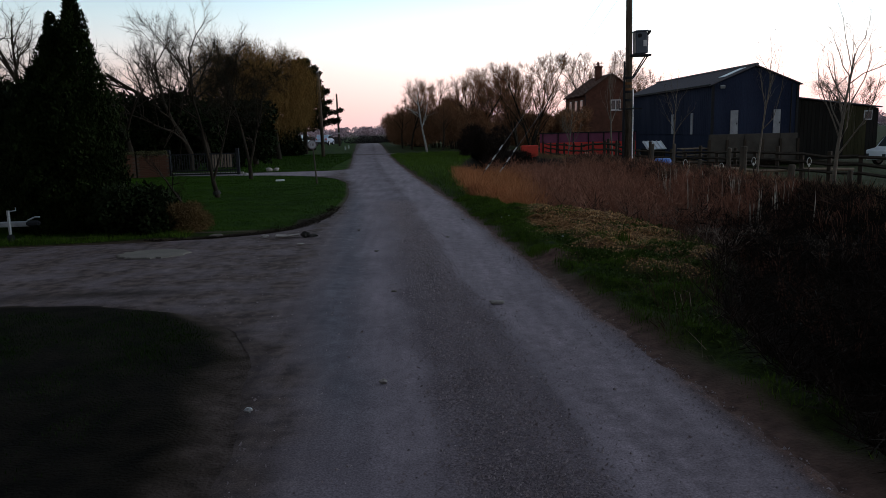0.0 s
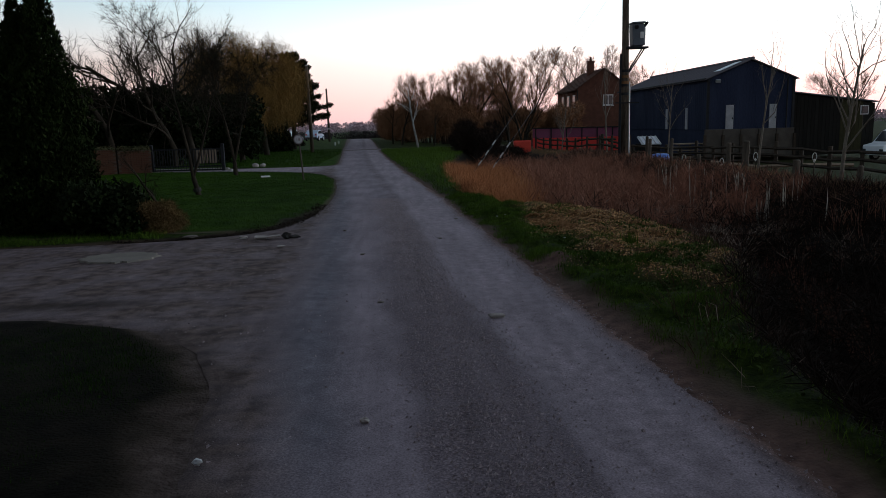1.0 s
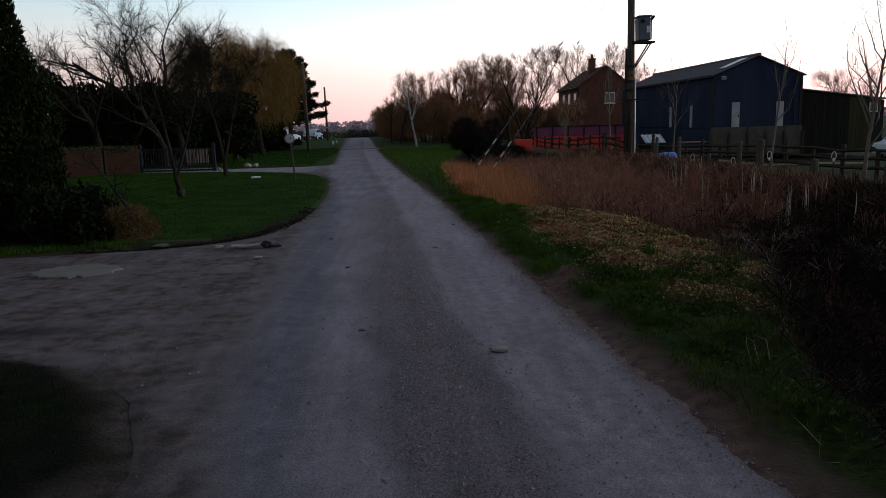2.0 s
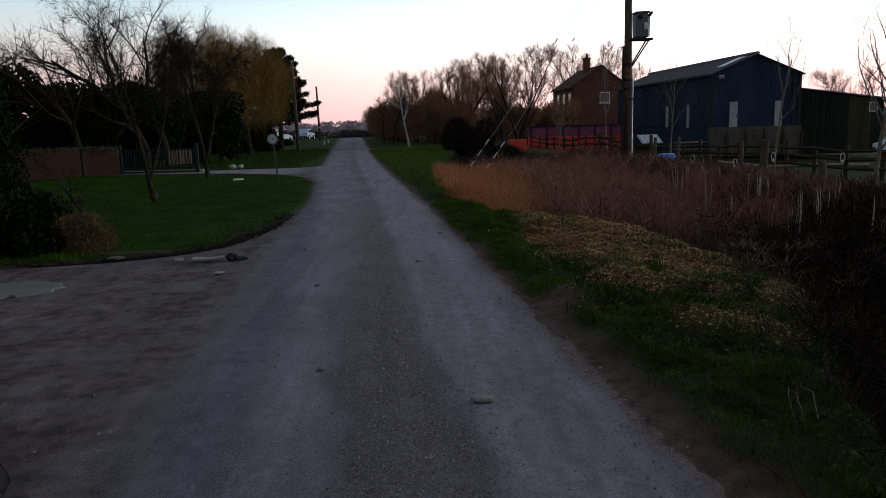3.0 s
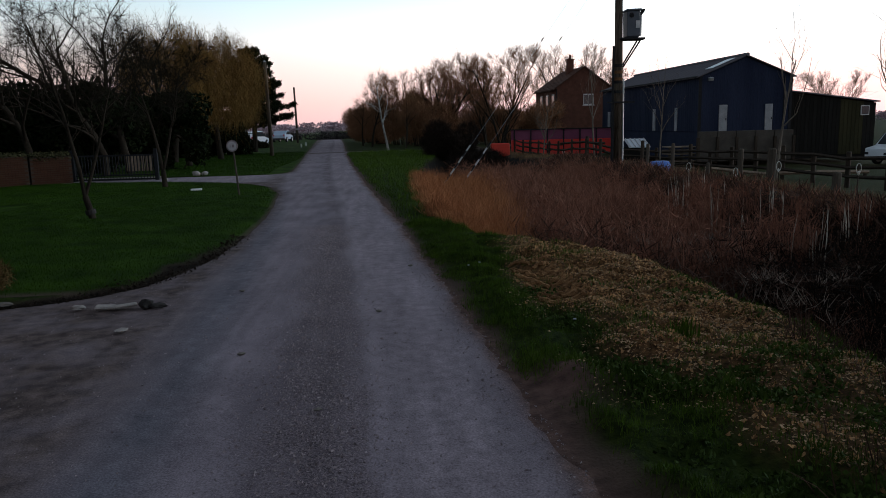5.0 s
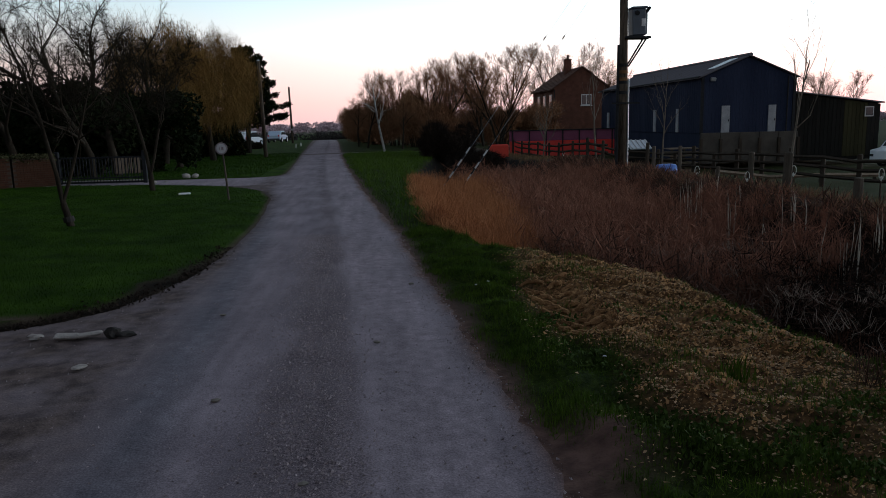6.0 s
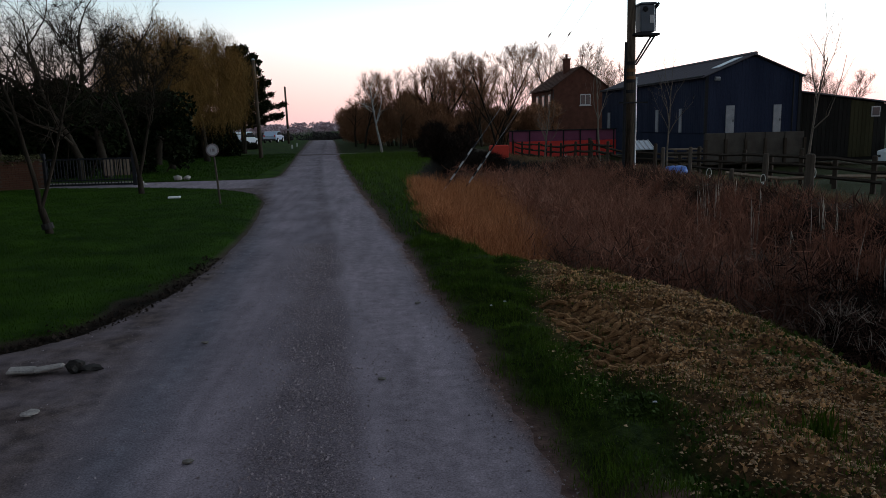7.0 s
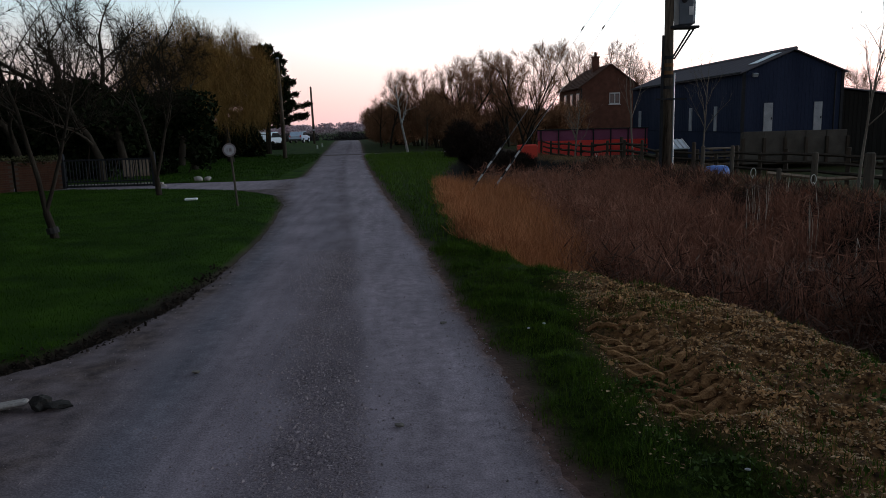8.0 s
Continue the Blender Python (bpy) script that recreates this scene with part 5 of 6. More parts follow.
conifer((-8.9, 16.0, at(-8.9, 16.0)), [(0, 0, 3.6, 2.0), (-1.2, 0, 3.2, 2.0), (0.9, 0, 2.8, 1.6), (-2.6, 0.3, 3.4, 2.2)], 5, "broad dark conifer behind the trailer", M_leaf, 26000)
# Added out of view, to keep sky light off the near left corner.
conifer((-7.0, -2.0, 0), [(0, 0, 9.5, 5.0), (2.6, -1.5, 9.0, 4.4), (-3.5, 3.0, 9.0, 5.0)], 6, "unseen conifers added to shade the corner grass", M_leaf, 26000, 0.4)
# Added beyond the right edge of view, to block the glow there.
conifer((7.6, -3.0, -0.3), [(0, 0, 7.0, 4.0), (3.0, 5.0, 6.5, 3.8), (3.8, 9.5, 6.0, 3.4), (-1.0, -4.0, 7.5, 4.0)], 7, "unseen conifers added to shade the near verge", M_leaf, 30000, 0.4)
thicket("hedge_clump", (-4.6, 13.1, 0.03), lobes_in(3, 9, -0.35, 0.25, 0.34, 0.6, 0.3, 0.16, 0.38), 9000, 0.08, M_leaf, 8, "low dark shrubs at the conifer's foot")
thicket("dry_shrub", (-3.98, 13.15, 0.03), lobes_in(5, 10, 0, 0, 0.26, 0.2, 0.14, 0.16, 0.17), 17000, 0.075, M_fern, 21, "tan dry feathery shrub beside the drive", "shrub", up=0.1, hang=0.05)

t1 = grow(33, 5.1, 0.064, [10, 8, 7], [0.5, 0.52, 0.5], up=0.3, droop=0.05, spread=0.85, first=0.36, twig_w=0.0035, lean=(-0.25, 0), twig_len=0.36, twigs=9, trunk_wander=0.05, bole=0.46, stems=((-0.04, 1.0), (0.3, 0.82)))
fruit = tree("fruit_tree", "small forked bare fruit tree with a black band", (-5.25, 20.5, at(-5.25, 20.5)), t1, M_bark, M_twig, "lawn trees")
ring_a, ring_b = (sum((Vector(v) for v in t1[0].v[8 * k:8 * k + 8]), Vector()) / 8 for k in (0, 1))
part("tree_guard", Build().tube([ring_a.lerp(ring_b, 0.5), ring_a.lerp(ring_b, 0.85)], [0.105, 0.1], 10), M_tarpaper, fruit, "black rubber band")
t2 = grow(37, 5.7, 0.08, [10, 9, 7], [0.5, 0.5, 0.5], up=0.22, droop=0.1, spread=0.9, first=0.36, twig_w=0.0045, lean=(-0.05, 0), twig_len=0.4, twigs=11, trunk_wander=0.05, bole=0.5, stems=((-0.1, 1.0), (0.22, 0.85)))
tree("fruit_tree", "bare round-headed tree on the mown lawn", (-6.07, 29.05, at(-6.07, 29.05)), t2, M_bark, M_twig, "lawn trees")
tb = [grow(51 + k, 7.9, 0.16, [10, 8, 7], [0.6, 0.55, 0.5], up=0.28, spread=0.85, first=0.25, twig_w=0.0065, twig_len=0.55, twigs=5, trunk_wander=0.14) for k in range(3)]
for k, (x, y, s, rz) in enumerate(((-12.7, 35.2, 1.02, 20), (-15.3, 33.0, 1.15, 140), (-9.6, 37.0, 1.05, 250), (-12.8, 39.5, 1.12, 60), (-18.5, 37.0, 1.2, 190), (-8.6, 43.0, 1.0, 300), (-22, 33, 1.2, 10), (-14.9, 32.4, 0.92, 110), (-10.4, 36.4, 0.95, 330))):
    if k < 3:
        root = tree("bare_tree", "tall bare garden tree with a tangled crown", (x, y, at(x, y)), tb[k], M_bark, M_twig, "bare garden trees", rz)
        first3 = (first3 if k else []) + [root]
    else:
        root = copy_thing(first3[k % 3], pose(x, y, at(x, y), 0, 0, rz))
    root.scale = (s, s, s)


def willow(at_, H, W, seed):
    root = thing("willow", at_, "golden-brown weeping willow with a rounded crown", "tree")
    wood, tw = grow(seed, H * 0.9, 0.2, [9, 7], [0.5, 0.5], up=0.35, spread=0.75, first=0.3, twig_w=0.009, twig_len=0.9, twigs=16)
    part("trunk", wood, M_bark, root, smooth=True)
    g = np.random.default_rng(seed)
    n = 42000
    a = g.random(n) * 2 * np.pi
    u = g.uniform(-0.62, 1, n)
    r = (0.45 + 0.6 * g.random(n) ** 0.5) * (1 + 0.13 * np.sin(3 * a + 4 * u) + 0.10 * np.sin(7 * a - 5 * u + 1))
    flat = np.sqrt(1 - u ** 2 * 0.92)
    p0 = np.stack([W / 2 * r * flat * np.cos(a), W / 2 * r * flat * np.sin(a), H * 0.56 + H * 0.40 * r * u], 1)
    ln = 0.3 + 0.9 * g.random((n, 1)) ** 2
    d1 = g.normal(size=(n, 3)) * 0.55 + np.array([0, 0, -0.55])
    d2 = g.normal(size=(n, 3)) * 0.5 + np.array([0, 0, -0.65])
    p1 = p0 + d1 * ln * 0.5
    p2 = p1 + d2 * ln * 0.6
    b = g.random(n) * np.pi
    off = np.stack([np.cos(b), np.sin(b), 0 * b], 1) * 0.007
    tri = np.stack([np.stack([p0 - off, p0 + off, p1], 1), np.stack([p1 - off, p1 + off, p2], 1)], 1).reshape(-1, 3, 3)
    part("crown", tri_mesh("crown", tri, M_twig_gold), M_twig_gold, root)
    part("crown_top", tri_mesh("crown_top", tw, M_twig_gold), M_twig_gold, root)
    return root


willow((-8.5, 50.5, at(-8.5, 50.5)), 7.5, 4.9, 61)
willow((-10.5, 47.6, at(-10.5, 47.6)), 7.7, 5.8, 62)


def tiered_pine(at_, H, seed):
    """A dark cedar-like conifer with flat tiers of branches."""
    q = random.Random(seed)
    root = thing("cedar", at_, "dark tiered cedar beside the lane", "tree")
    part("trunk", Build().tube([(0, 0, -0.1), (0.1, 0, H * 0.5), (0, 0, H)], [0.22, 0.14, 0.02], 8), M_bark, root)
    wood, pts = Build(), []
    for k in range(130):
        t = 0.24 + 0.74 * k / 130
        z = H * t
        a = q.random() * 2 * math.pi
        ln = (1 - t) ** 0.6 * H * 0.46 * q.uniform(0.4, 1.1) + 0.3
        e = Vector((math.cos(a) * ln, math.sin(a) * ln, z + ln * q.uniform(0.02, 0.28)))
        wood.tube([(0, 0, z), ((e.x) * 0.5, e.y * 0.5, z + 0.02), tuple(e)], [0.05, 0.035, 0.012], 4, cap=False)
        for _ in range(int(170 * ln)):
            u = q.random() ** 0.6
            wdt = 0.5 * ln * (1 - u) + 0.12
            p = Vector((0, 0, z)).lerp(e, 0.15 + 0.85 * u)
            pts.append((p.x + q.gauss(0, 0.45) * wdt * 0.6, p.y + q.gauss(0, 0.45) * wdt * 0.6, p.z + q.gauss(0.0, 0.085)))
    part("limb", wood, M_bark, root)
    part("foliage", tri_mesh("foliage", leaves(np.array(pts), 0.2, seed, 0.2, 0.9), M_leaf), M_leaf, root)
    return root


tiered_pine((-8.3, 62.5, at(-8.3, 62.5)), 7.7, 71)
for k, (x, y, w, h) in enumerate(((-12.0, 37.6, 2.6, 3.9), (-16.5, 37.0, 2.8, 4.2), (-21, 36.5, 2.8, 4.4), (-9.3, 40.5, 1.9, 3.6), (-26.5, 35, 3.0, 4.2), (-15.5, 25.5, 2.2, 2.9), (-19, 28, 2.6, 3.4))):
    thicket("evergreen_hedge", (x, y, at(x, y)), lobes_in(90 + k, 22, 0, 0, h * 0.46, w, 0.6, h * 0.36, 0.8), 15000, 0.2, M_leaf, 95 + k, "dense dark evergreen hedge behind the lawn", "hedge")
for k, (x, y, w, h) in enumerate(((-10.7, 55.5, 1.7, 2.9), (-15.5, 56, 3.5, 3.6), (-20, 66, 3.5, 3.4), (-20, 54, 4, 3.8), (-10.0, 57.5, 1.5, 2.2))):
    thicket("evergreen_hedge", (x, y, at(x, y)), lobes_in(120 + k, 18, 0, 0, h * 0.45, w, 0.8, h * 0.36, 0.75), 14000, 0.2, M_leaf, 125 + k, "tall dark hedge behind the willow", "hedge")

# ---- trees and bushes on the right ----
tb2 = [grow(140 + k, 9.2, 0.13, [11, 8, 6], [0.46, 0.48, 0.5], up=0.42, spread=0.75, first=0.10, twig_w=0.0085, twig_len=0.8, twigs=6, forks=3 + k % 2, trunk_wander=0.1) for k in range(3)]
made = []
for k, (x, y, s, rz) in enumerate(((11.0, 64, 1.06, 0), (6.6, 70, 0.92, 70), (11.6, 76, 1.0, 150), (4.4, 78, 0.88, 200), (13.6, 92, 1.1, 20), (8.4, 82, 1.0, 310), (28.6, 113, 1.75, 45), (32, 111, 1.4, 145), (2.2, 88, 0.9, 130), (41, 67, 0.85, 45))):
    if k < 3:
        root = tree("bare_tree", "bare brown hedgerow tree with upright twigs", (x, y, at(x, y)), tb2[k], M_bark, M_twig_red, "hedgerow trees", rz)
        made.append(root)
    else:
        root = copy_thing(made[k % 3], pose(x, y, at(x, y), 0, 0, rz))
    root.scale = (s, s, s)
bi = [grow(160 + k, 6.3, 0.095, [9, 6, 4], [0.42, 0.5, 0.5], up=0.3, droop=0.16, spread=0.75, first=0.35, twig_w=0.007, twig_len=0.7, twigs=16, lean=(-0.13, 0)) for k in range(2)]
for k, (x, y, s, rz) in enumerate(((1.75, 58.3, 1.0, 0), (0.6, 66, 1.0, 120), (-0.2, 72, 0.85, 60), (3.2, 62, 0.8, 220))):
    if k < 2:
        root = tree("birch", "slender birch with a white trunk and drooping twigs" if k == 0 else "dark-stemmed birch with drooping reddish twigs", (x, y, at(x, y)), bi[k], M_birch if k == 0 else M_bark, M_twig_red, "roadside birches", rz)
        bb = root
        if k == 0:
            stem, limbs = bpy.data.objects[root.children[0].name], Build()
            limbs.v, limbs.f = bi[0][0].v, bi[0][0].f[48:]
            white = Build()
            white.v, white.f = bi[0][0].v[:56], bi[0][0].f[:48]
            stem.data = mesh("trunk", white.v, white.f, M_birch, True)
            part("limb", limbs, M_bark, root, "brown upper limbs", smooth=True)
    else:
        root = copy_thing(bb, pose(x, y, at(x, y), 0, 0, rz))
    root.scale = (s, s, s)
for k, (x, y, w, h, n) in enumerate(((0.6, 84, 2.6, 4.4, 12000), (3.4, 72, 2.8, 4.6, 14000), (6.6, 68, 2.4, 3.4, 9000), (-0.8, 98, 2.0, 3.6, 8000), (11.0, 84, 3.2, 3.6, 11000), (16.5, 92, 3.4, 4.0, 11000), (8.5, 90, 3.0, 4.2, 10000), (1.6, 76, 2.0, 4.0, 9000), (17.6, 84, 3.2, 3.9, 12000), (14.0, 80, 2.6, 3.8, 10000), (20.2, 88, 2.6, 4.6, 10000), (4.8, 66, 2.2, 3.6, 9000))):
    root = thing("hawthorn_thicket", (x, y, at(x, y)), "dense dark reddish-brown leafless thicket", "thicket")
    cl = cloud(n, 170 + k, lobes_in(170 + k, 12, 0, 0, h * 0.48, w * 0.6, 1.0, h * 0.28, 0.95))
    part("crown", tri_mesh("crown", leaves(cl, 0.55, 170 + k, 0.03, 1.2), M_twig_red), M_twig_red, root)
    st = Build()
    q = random.Random(k)
    for _ in range(26):
        a, b = q.uniform(-w * 0.5, w * 0.5), q.uniform(-0.8, 0.8)
        st.tube([(a * 0.6, b * 0.6, -0.1), (a * 0.9, b, h * 0.4), (a * 1.15, b, h * 0.8)], [0.05, 0.03, 0.01], 4, cap=False)
    part("stem", st, M_bark, root)
thicket("dark_bush", (5.0, 47, at(5.0, 47)), lobes_in(181, 14, 0, 0, 1.15, 1.2, 0.7, 0.7, 0.6), 26000, 0.26, M_bramble, 182, "dark twiggy rounded bush beside the ditch", m_wood=M_bark, up=0.7, hang=0.04)
thicket("dark_bush", (-10.2, 74, at(-10.2, 74)), lobes_in(185, 8, 0, 0, 0.2, 1.2, 0.5, 0.1, 0.4), 4000, 0.12, M_bush, 186, "low dark bush by the parked car")
thicket("dark_bush", (6.2, 43.5, at(6.2, 43.5)), lobes_in(183, 10, 0, 0, 0.4, 1.6, 0.7, 0.25, 0.5), 16000, 0.2, M_bramble, 184, "low dark bramble mound beside the ditch", m_wood=M_bark, up=0.6, hang=0.04)
yt = [grow(190 + k, 4.9, 0.055 if k == 0 else 0.042, [15, 5] if k == 0 else [8, 4], [0.62, 0.4], up=0.42, spread=0.6, first=0.24 if k == 0 else 0.4, twig_w=0.0042, twig_len=0.45, twigs=2, lean=(0.01, 0), trunk_wander=0.03) for k in range(3)]
for k, (x, y, s, rz) in enumerate(((11.15, 18.5, 0.98, 0), (12.35, 25.2, 1.0, 80), (15.3, 41.5, 1.25, 160), (9.9, 44.5, 0.8, 40), (10.95, 38.5, 1.2, 200))):
    if k < 3:
        root = tree("young_tree", "slender bare young tree with pale upright branches", (x, y, at(x, y)), yt[k], M_palebark, M_palebark, "young paddock trees", rz)
        ya_ = (ya_ if k else []) + [root]
    else:
        root = copy_thing(ya_[k % 3], pose(x, y, at(x, y), 0, 0, rz))
    root.scale = (s, s, s)

for k, (x, y, w, h) in enumerate(((-12.6, 38.5, 2.2, 4.3), (-16.5, 37.0, 2.6, 4.6), (-20.5, 36.0, 2.6, 4.6))):
    thicket("evergreen_hedge", (x, y, at(x, y)), lobes_in(220 + k, 22, 0, 0, h * 0.46, w, 0.7, h * 0.36, 0.8), 16000, 0.2, M_leaf, 225 + k, "tall dark evergreen hedge behind the garden wall", "hedge")

# ---- distance ----
q = random.Random(5)
pts = cloud(30000, 201, lobes_in(201, 120, -4, 118, 0.3, 42, 3, 0.15, 0.7))
tagged(new("far_hedge", tri_mesh("far_hedge", leaves(pts, 0.2, 202, 0.35, 0.5), M_farhedge)), "low dark hedge across the lane's far end", "hedge", kind="stuff")
pts = []
for k in range(240):
    x = q.uniform(-260, 330)
    y = q.uniform(330, 420)
    h = q.uniform(2.5, 6) * (1 + 0.35 * math.sin(x * 0.04))
    pts += [(x + q.gauss(0, 2.4) * (1 - 0.5 * abs(w_ - 0.5)), y, w_ ** 0.7 * h - 0.4) for w_ in (q.random() for _ in range(260))]
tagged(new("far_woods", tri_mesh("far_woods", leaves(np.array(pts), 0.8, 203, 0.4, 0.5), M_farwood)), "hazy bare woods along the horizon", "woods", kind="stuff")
pts = np.stack([rng.uniform(-300, 300, 9000), rng.uniform(225, 260, 9000), rng.random(9000) * 1.0 - 0.5], 1)
tagged(new("field_hedges", tri_mesh("field_hedges", leaves(pts, 0.5, 204, 0.3, 0.4), M_farfield)), "far field hedges on the plain, paled by painted haze", "hedge", kind="stuff")

# ---- ditch vegetation ----
def reed_bed(g, n):
    y = g.uniform(17.1, 31, n)
    return line(y, DITCH_L) - 0.02 + g.random(n) * np.interp(y, [17.1, 19, 24, 33], [0.8, 1.7, 2.4, 2.9]), y


stalks(46000, 301, reed_bed, 1.1, 0.0036, M_reed, "orange_reeds", "dense orange-brown dry reeds filling the ditch", 0.75, 0.92, ceiling=0.2, clump=900, flat=0.05)


def tangle(n, seed, x0, x1, y0, y1, top, size, mat_, name, label, thin=0.02, start=0.1):
    """A mass of crossing dead stems between the ground and an uneven top."""
    g = np.random.default_rng(seed)
    x, y = g.uniform(x0, x1, n), g.uniform(y0, y1, n)
    z = height(x, y)
    hi = np.maximum(top + 0.3 * hum(x, y, 1.7, seed) + 0.2 * hum(x, y, 4.3, 2), z + 0.12)
    keep = (x > line(y, DITCH_L) + start) & (hum(x, y, 2.3, seed + 1) + 0.5 * hum(x, y, 6.1, 3) > g.uniform(-0.75, 0.1, n))
    x, y, z, hi = x[keep], y[keep], z[keep], hi[keep]
    n = len(x)
    hi = hi - 0.35 * smooth01((x - 7.6) / 1.2)
    hi = np.maximum(hi, z + 0.03)
    pts = np.stack([x, y, z + (hi - z) * g.random(n) ** 0.8], 1)
    return tagged(new(name, tri_mesh(name, leaves(pts, size, seed, thin, 0.35), mat_)), label, "weeds", kind="stuff")


def weed_bank(g, n):
    y = g.uniform(15.6, 33, n)
    lo = line(y, DITCH_L) + np.interp(y, [15.6, 17, 19, 24, 33], [1.5, 1.3, 1.6, 2.2, 2.8])
    return lo + g.random(n) * (8.7 - lo), y


# Dark filler low among the stems, giving the weeds their deep shade.
tangle(60000, 315, 3.0, 9.3, 14.0, 37, -0.42, 0.3, M_under, "dead_weeds", "added dark undergrowth that deepens the shade beneath the weeds", thin=0.03, start=1.25)
tangle(22000, 311, 3.9, 9.2, 15.8, 37, 0.0, 0.3, M_dead, "dead_weeds", "tangled dead brown weeds on the ditch bank")
stalks(20000, 302, weed_bank, 1.35, 0.0042, M_dead, "weed_stems", "upright reddish-brown dead weed stems on the ditch bank", 0.55, 0.92, "weeds", ceiling=0.28, clump=190)
stalks(2600, 309, weed_bank, 0.9, 0.005, M_bramble, "weed_stems", "dark broken weed stems on the ditch bank", 0.7, 0.9, "weeds", ceiling=0.2, clump=200)
tangle(30000, 312, 6.0, 9.2, 3.5, 16.2, -0.12, 0.28, M_bramble, "dead_weeds", "dark tangled dead weeds in the ditch")
stalks(2600, 303, lambda g, n: (g.uniform(5.6, 9.7, n), g.uniform(8, 17.5, n)), 0.62, 0.0042, M_dead, "weed_stems", "dead brown weed stems in the ditch", 0.95, 0.98, "weeds", ceiling=0.1, clump=110)
stalks(1000, 304, lambda g, n: (g.uniform(5.4, 8.6, n), g.uniform(10, 20, n)), 0.28, 0.0036, M_fallen, "fallen_stalks", "bleached fallen reed stalks in the ditch", 0.98, 0.98, "weeds", ceiling=0.14, clump=60, flat=0.45, rest=-0.4)
stalks(380, 314, lambda g, n: ((lambda y: (line(y, DITCH_L) + 0.75 + 1.2 * g.random(n), y))(g.uniform(13.6, 19, n))), 0.36, 0.0036, M_fallen, "fallen_stalks", "bleached splayed stalks at the foot of the weeds", 0.9, 0.98, "weeds", ceiling=0.05, clump=36, flat=0.3, rest=-0.62)
stalks(64, 305, lambda g, n: (g.uniform(7.3, 8.8, n), g.uniform(13.0, 21.5, n)), 1.25, 0.011, M_palestalk, "tall_stalks", "tall pale dead stalks standing in the ditch", 0.12, 0.12, "weeds", ceiling=0.45, clump=18)
stalks(20000, 306, lambda g, n: (g.uniform(8.5, 11.4, n), g.uniform(10, 56, n)), 0.28, 0.0045, M_bankgrass, "bank_grass", "dry straw-coloured grass along the bank top", 0.8, 0.9, "grass", clump=1500)
stalks(9000, 307, lambda g, n: ((lambda y: (line(y, DITCH_L) + 0.2 + 1.8 * g.random(n), y))(g.uniform(1.0, 8.6, n))), 0.38, 0.0035, M_bramble, "bramble_stems", "dark brown brambles on the near ditch edge", 0.97, 0.97, "weeds", ceiling=0.12, clump=320, flat=0.2)
tangle(40000, 313, 2.0, 6.2, 1.5, 9.6, -0.08, 0.2, M_bramble, "dead_weeds", "dark tangled weeds down the ditch side", start=-0.08)
stalks(1100, 310, lambda g, n: ((lambda y: (line(y, DITCH_L) - 0.45 + 1.0 * g.random(n), y))(g.uniform(5.5, 10, n))), 0.36, 0.0032, M_under, "dry_stems", "dull brown dead stems at the verge's edge", 0.95, 0.97, "weeds", ceiling=0.3, clump=80, flat=0.2)
stalks(240, 308, lambda g, n: ((lambda y: (line(y, DITCH_L) - 0.3 + 1.3 * g.random(n), y))(g.uniform(4.5, 9.5, n))), 0.36, 0.0028, M_fallen, "dry_stems", "pale dry stems among the ditch weeds", 0.97, 0.97, "weeds", ceiling=0.2, clump=46, flat=0.35)

# ---- grass ----
def on_spoil(g, n):
    x, y = g.uniform(2.0, 4.5, n), g.uniform(7, 17.5, n)
    keep = g.random(n) < spoil(x, y) * (0.5 + 0.5 * hum(x, y, 3.7, 6)) * (1 - track(x, y))
    return x[keep], y[keep]


blades(420000, 401, (0.8, 4.6, 1.0, 18.5), lambda x, y: np.clip(grass_mask(x, y) * (x < 5) * (0.35 + 0.65 * smooth01((y - 4.8) / 3)) * (0.55 + 14 * tussock(x, y) + 0.25 * smooth01((y - 8) / 3)) * (1 - 0.5 * smooth01((x - line(y, DITCH_L) + 0.35) / 0.4) * (y < 9)), 0, 1), 0.055, 0.0032, M_grass, "verge_grass", "rough green verge grass beside the lane", lean=0.9, cluster=0.5)
blades(60000, 411, (0.8, 4.2, 1.0, 18.5), lambda x, y: np.clip(grass_mask(x, y) * smooth01((tussock(x, y) - 0.012) / 0.03), 0, 1), 0.1, 0.0032, M_grass, "grass_tussocks", "longer tussocks in the rough verge grass", lean=0.95, cluster=0.4)
g = np.random.default_rng(31)
x, y = g.uniform(1.8, 4.4, 60000), g.uniform(3.0, 12.0, 60000)
keep = g.random(60000) < np.clip(smooth01((x - edges(y)[1] - 0.35) / 0.5) * smooth01((line(y, DITCH_L) + 0.1 - x) / 0.3) * (0.3 + 0.7 * smooth01((y - 7) / 1.5)) * (1 - 0.85 * smooth01((y - 9.0) / 0.9) * smooth01((x - 2.2) / 0.3)) * smooth01((hum(x, y, 3.7, 4) + 0.6 * hum(x, y, 9.1, 2) + 0.1) / 0.5), 0, 1)
x, y = x[keep], y[keep]
pts = np.stack([x, y, height(x, y) + 0.035 * g.random(len(x))], 1)
tagged(new("verge_weeds", tri_mesh("verge_weeds", leaves(pts, 0.035, 32, 0.3, 0.7), M_weed)), "low broad-leaved green weeds in the verge", "weeds", kind="stuff")
blades(40000, 410, (2.1, 4.2, 8, 17), lambda x, y: spoil(x, y) * smooth01((hum(x, y, 2.6, 9) - 0.05) / 0.4) * 0.8, 0.045, 0.004, M_grass, "spoil_tufts", "green grass tufts growing through the spoil", lean=0.85, cluster=0.6)
blades(44000, 402, (-1.3, 4.0, 18.5, 56), lambda x, y: grass_mask(x, y) * (x < 4), 0.12, 0.007, M_grass, "verge_grass", "rough green verge grass beside the lane", lean=0.8, cluster=0.5)
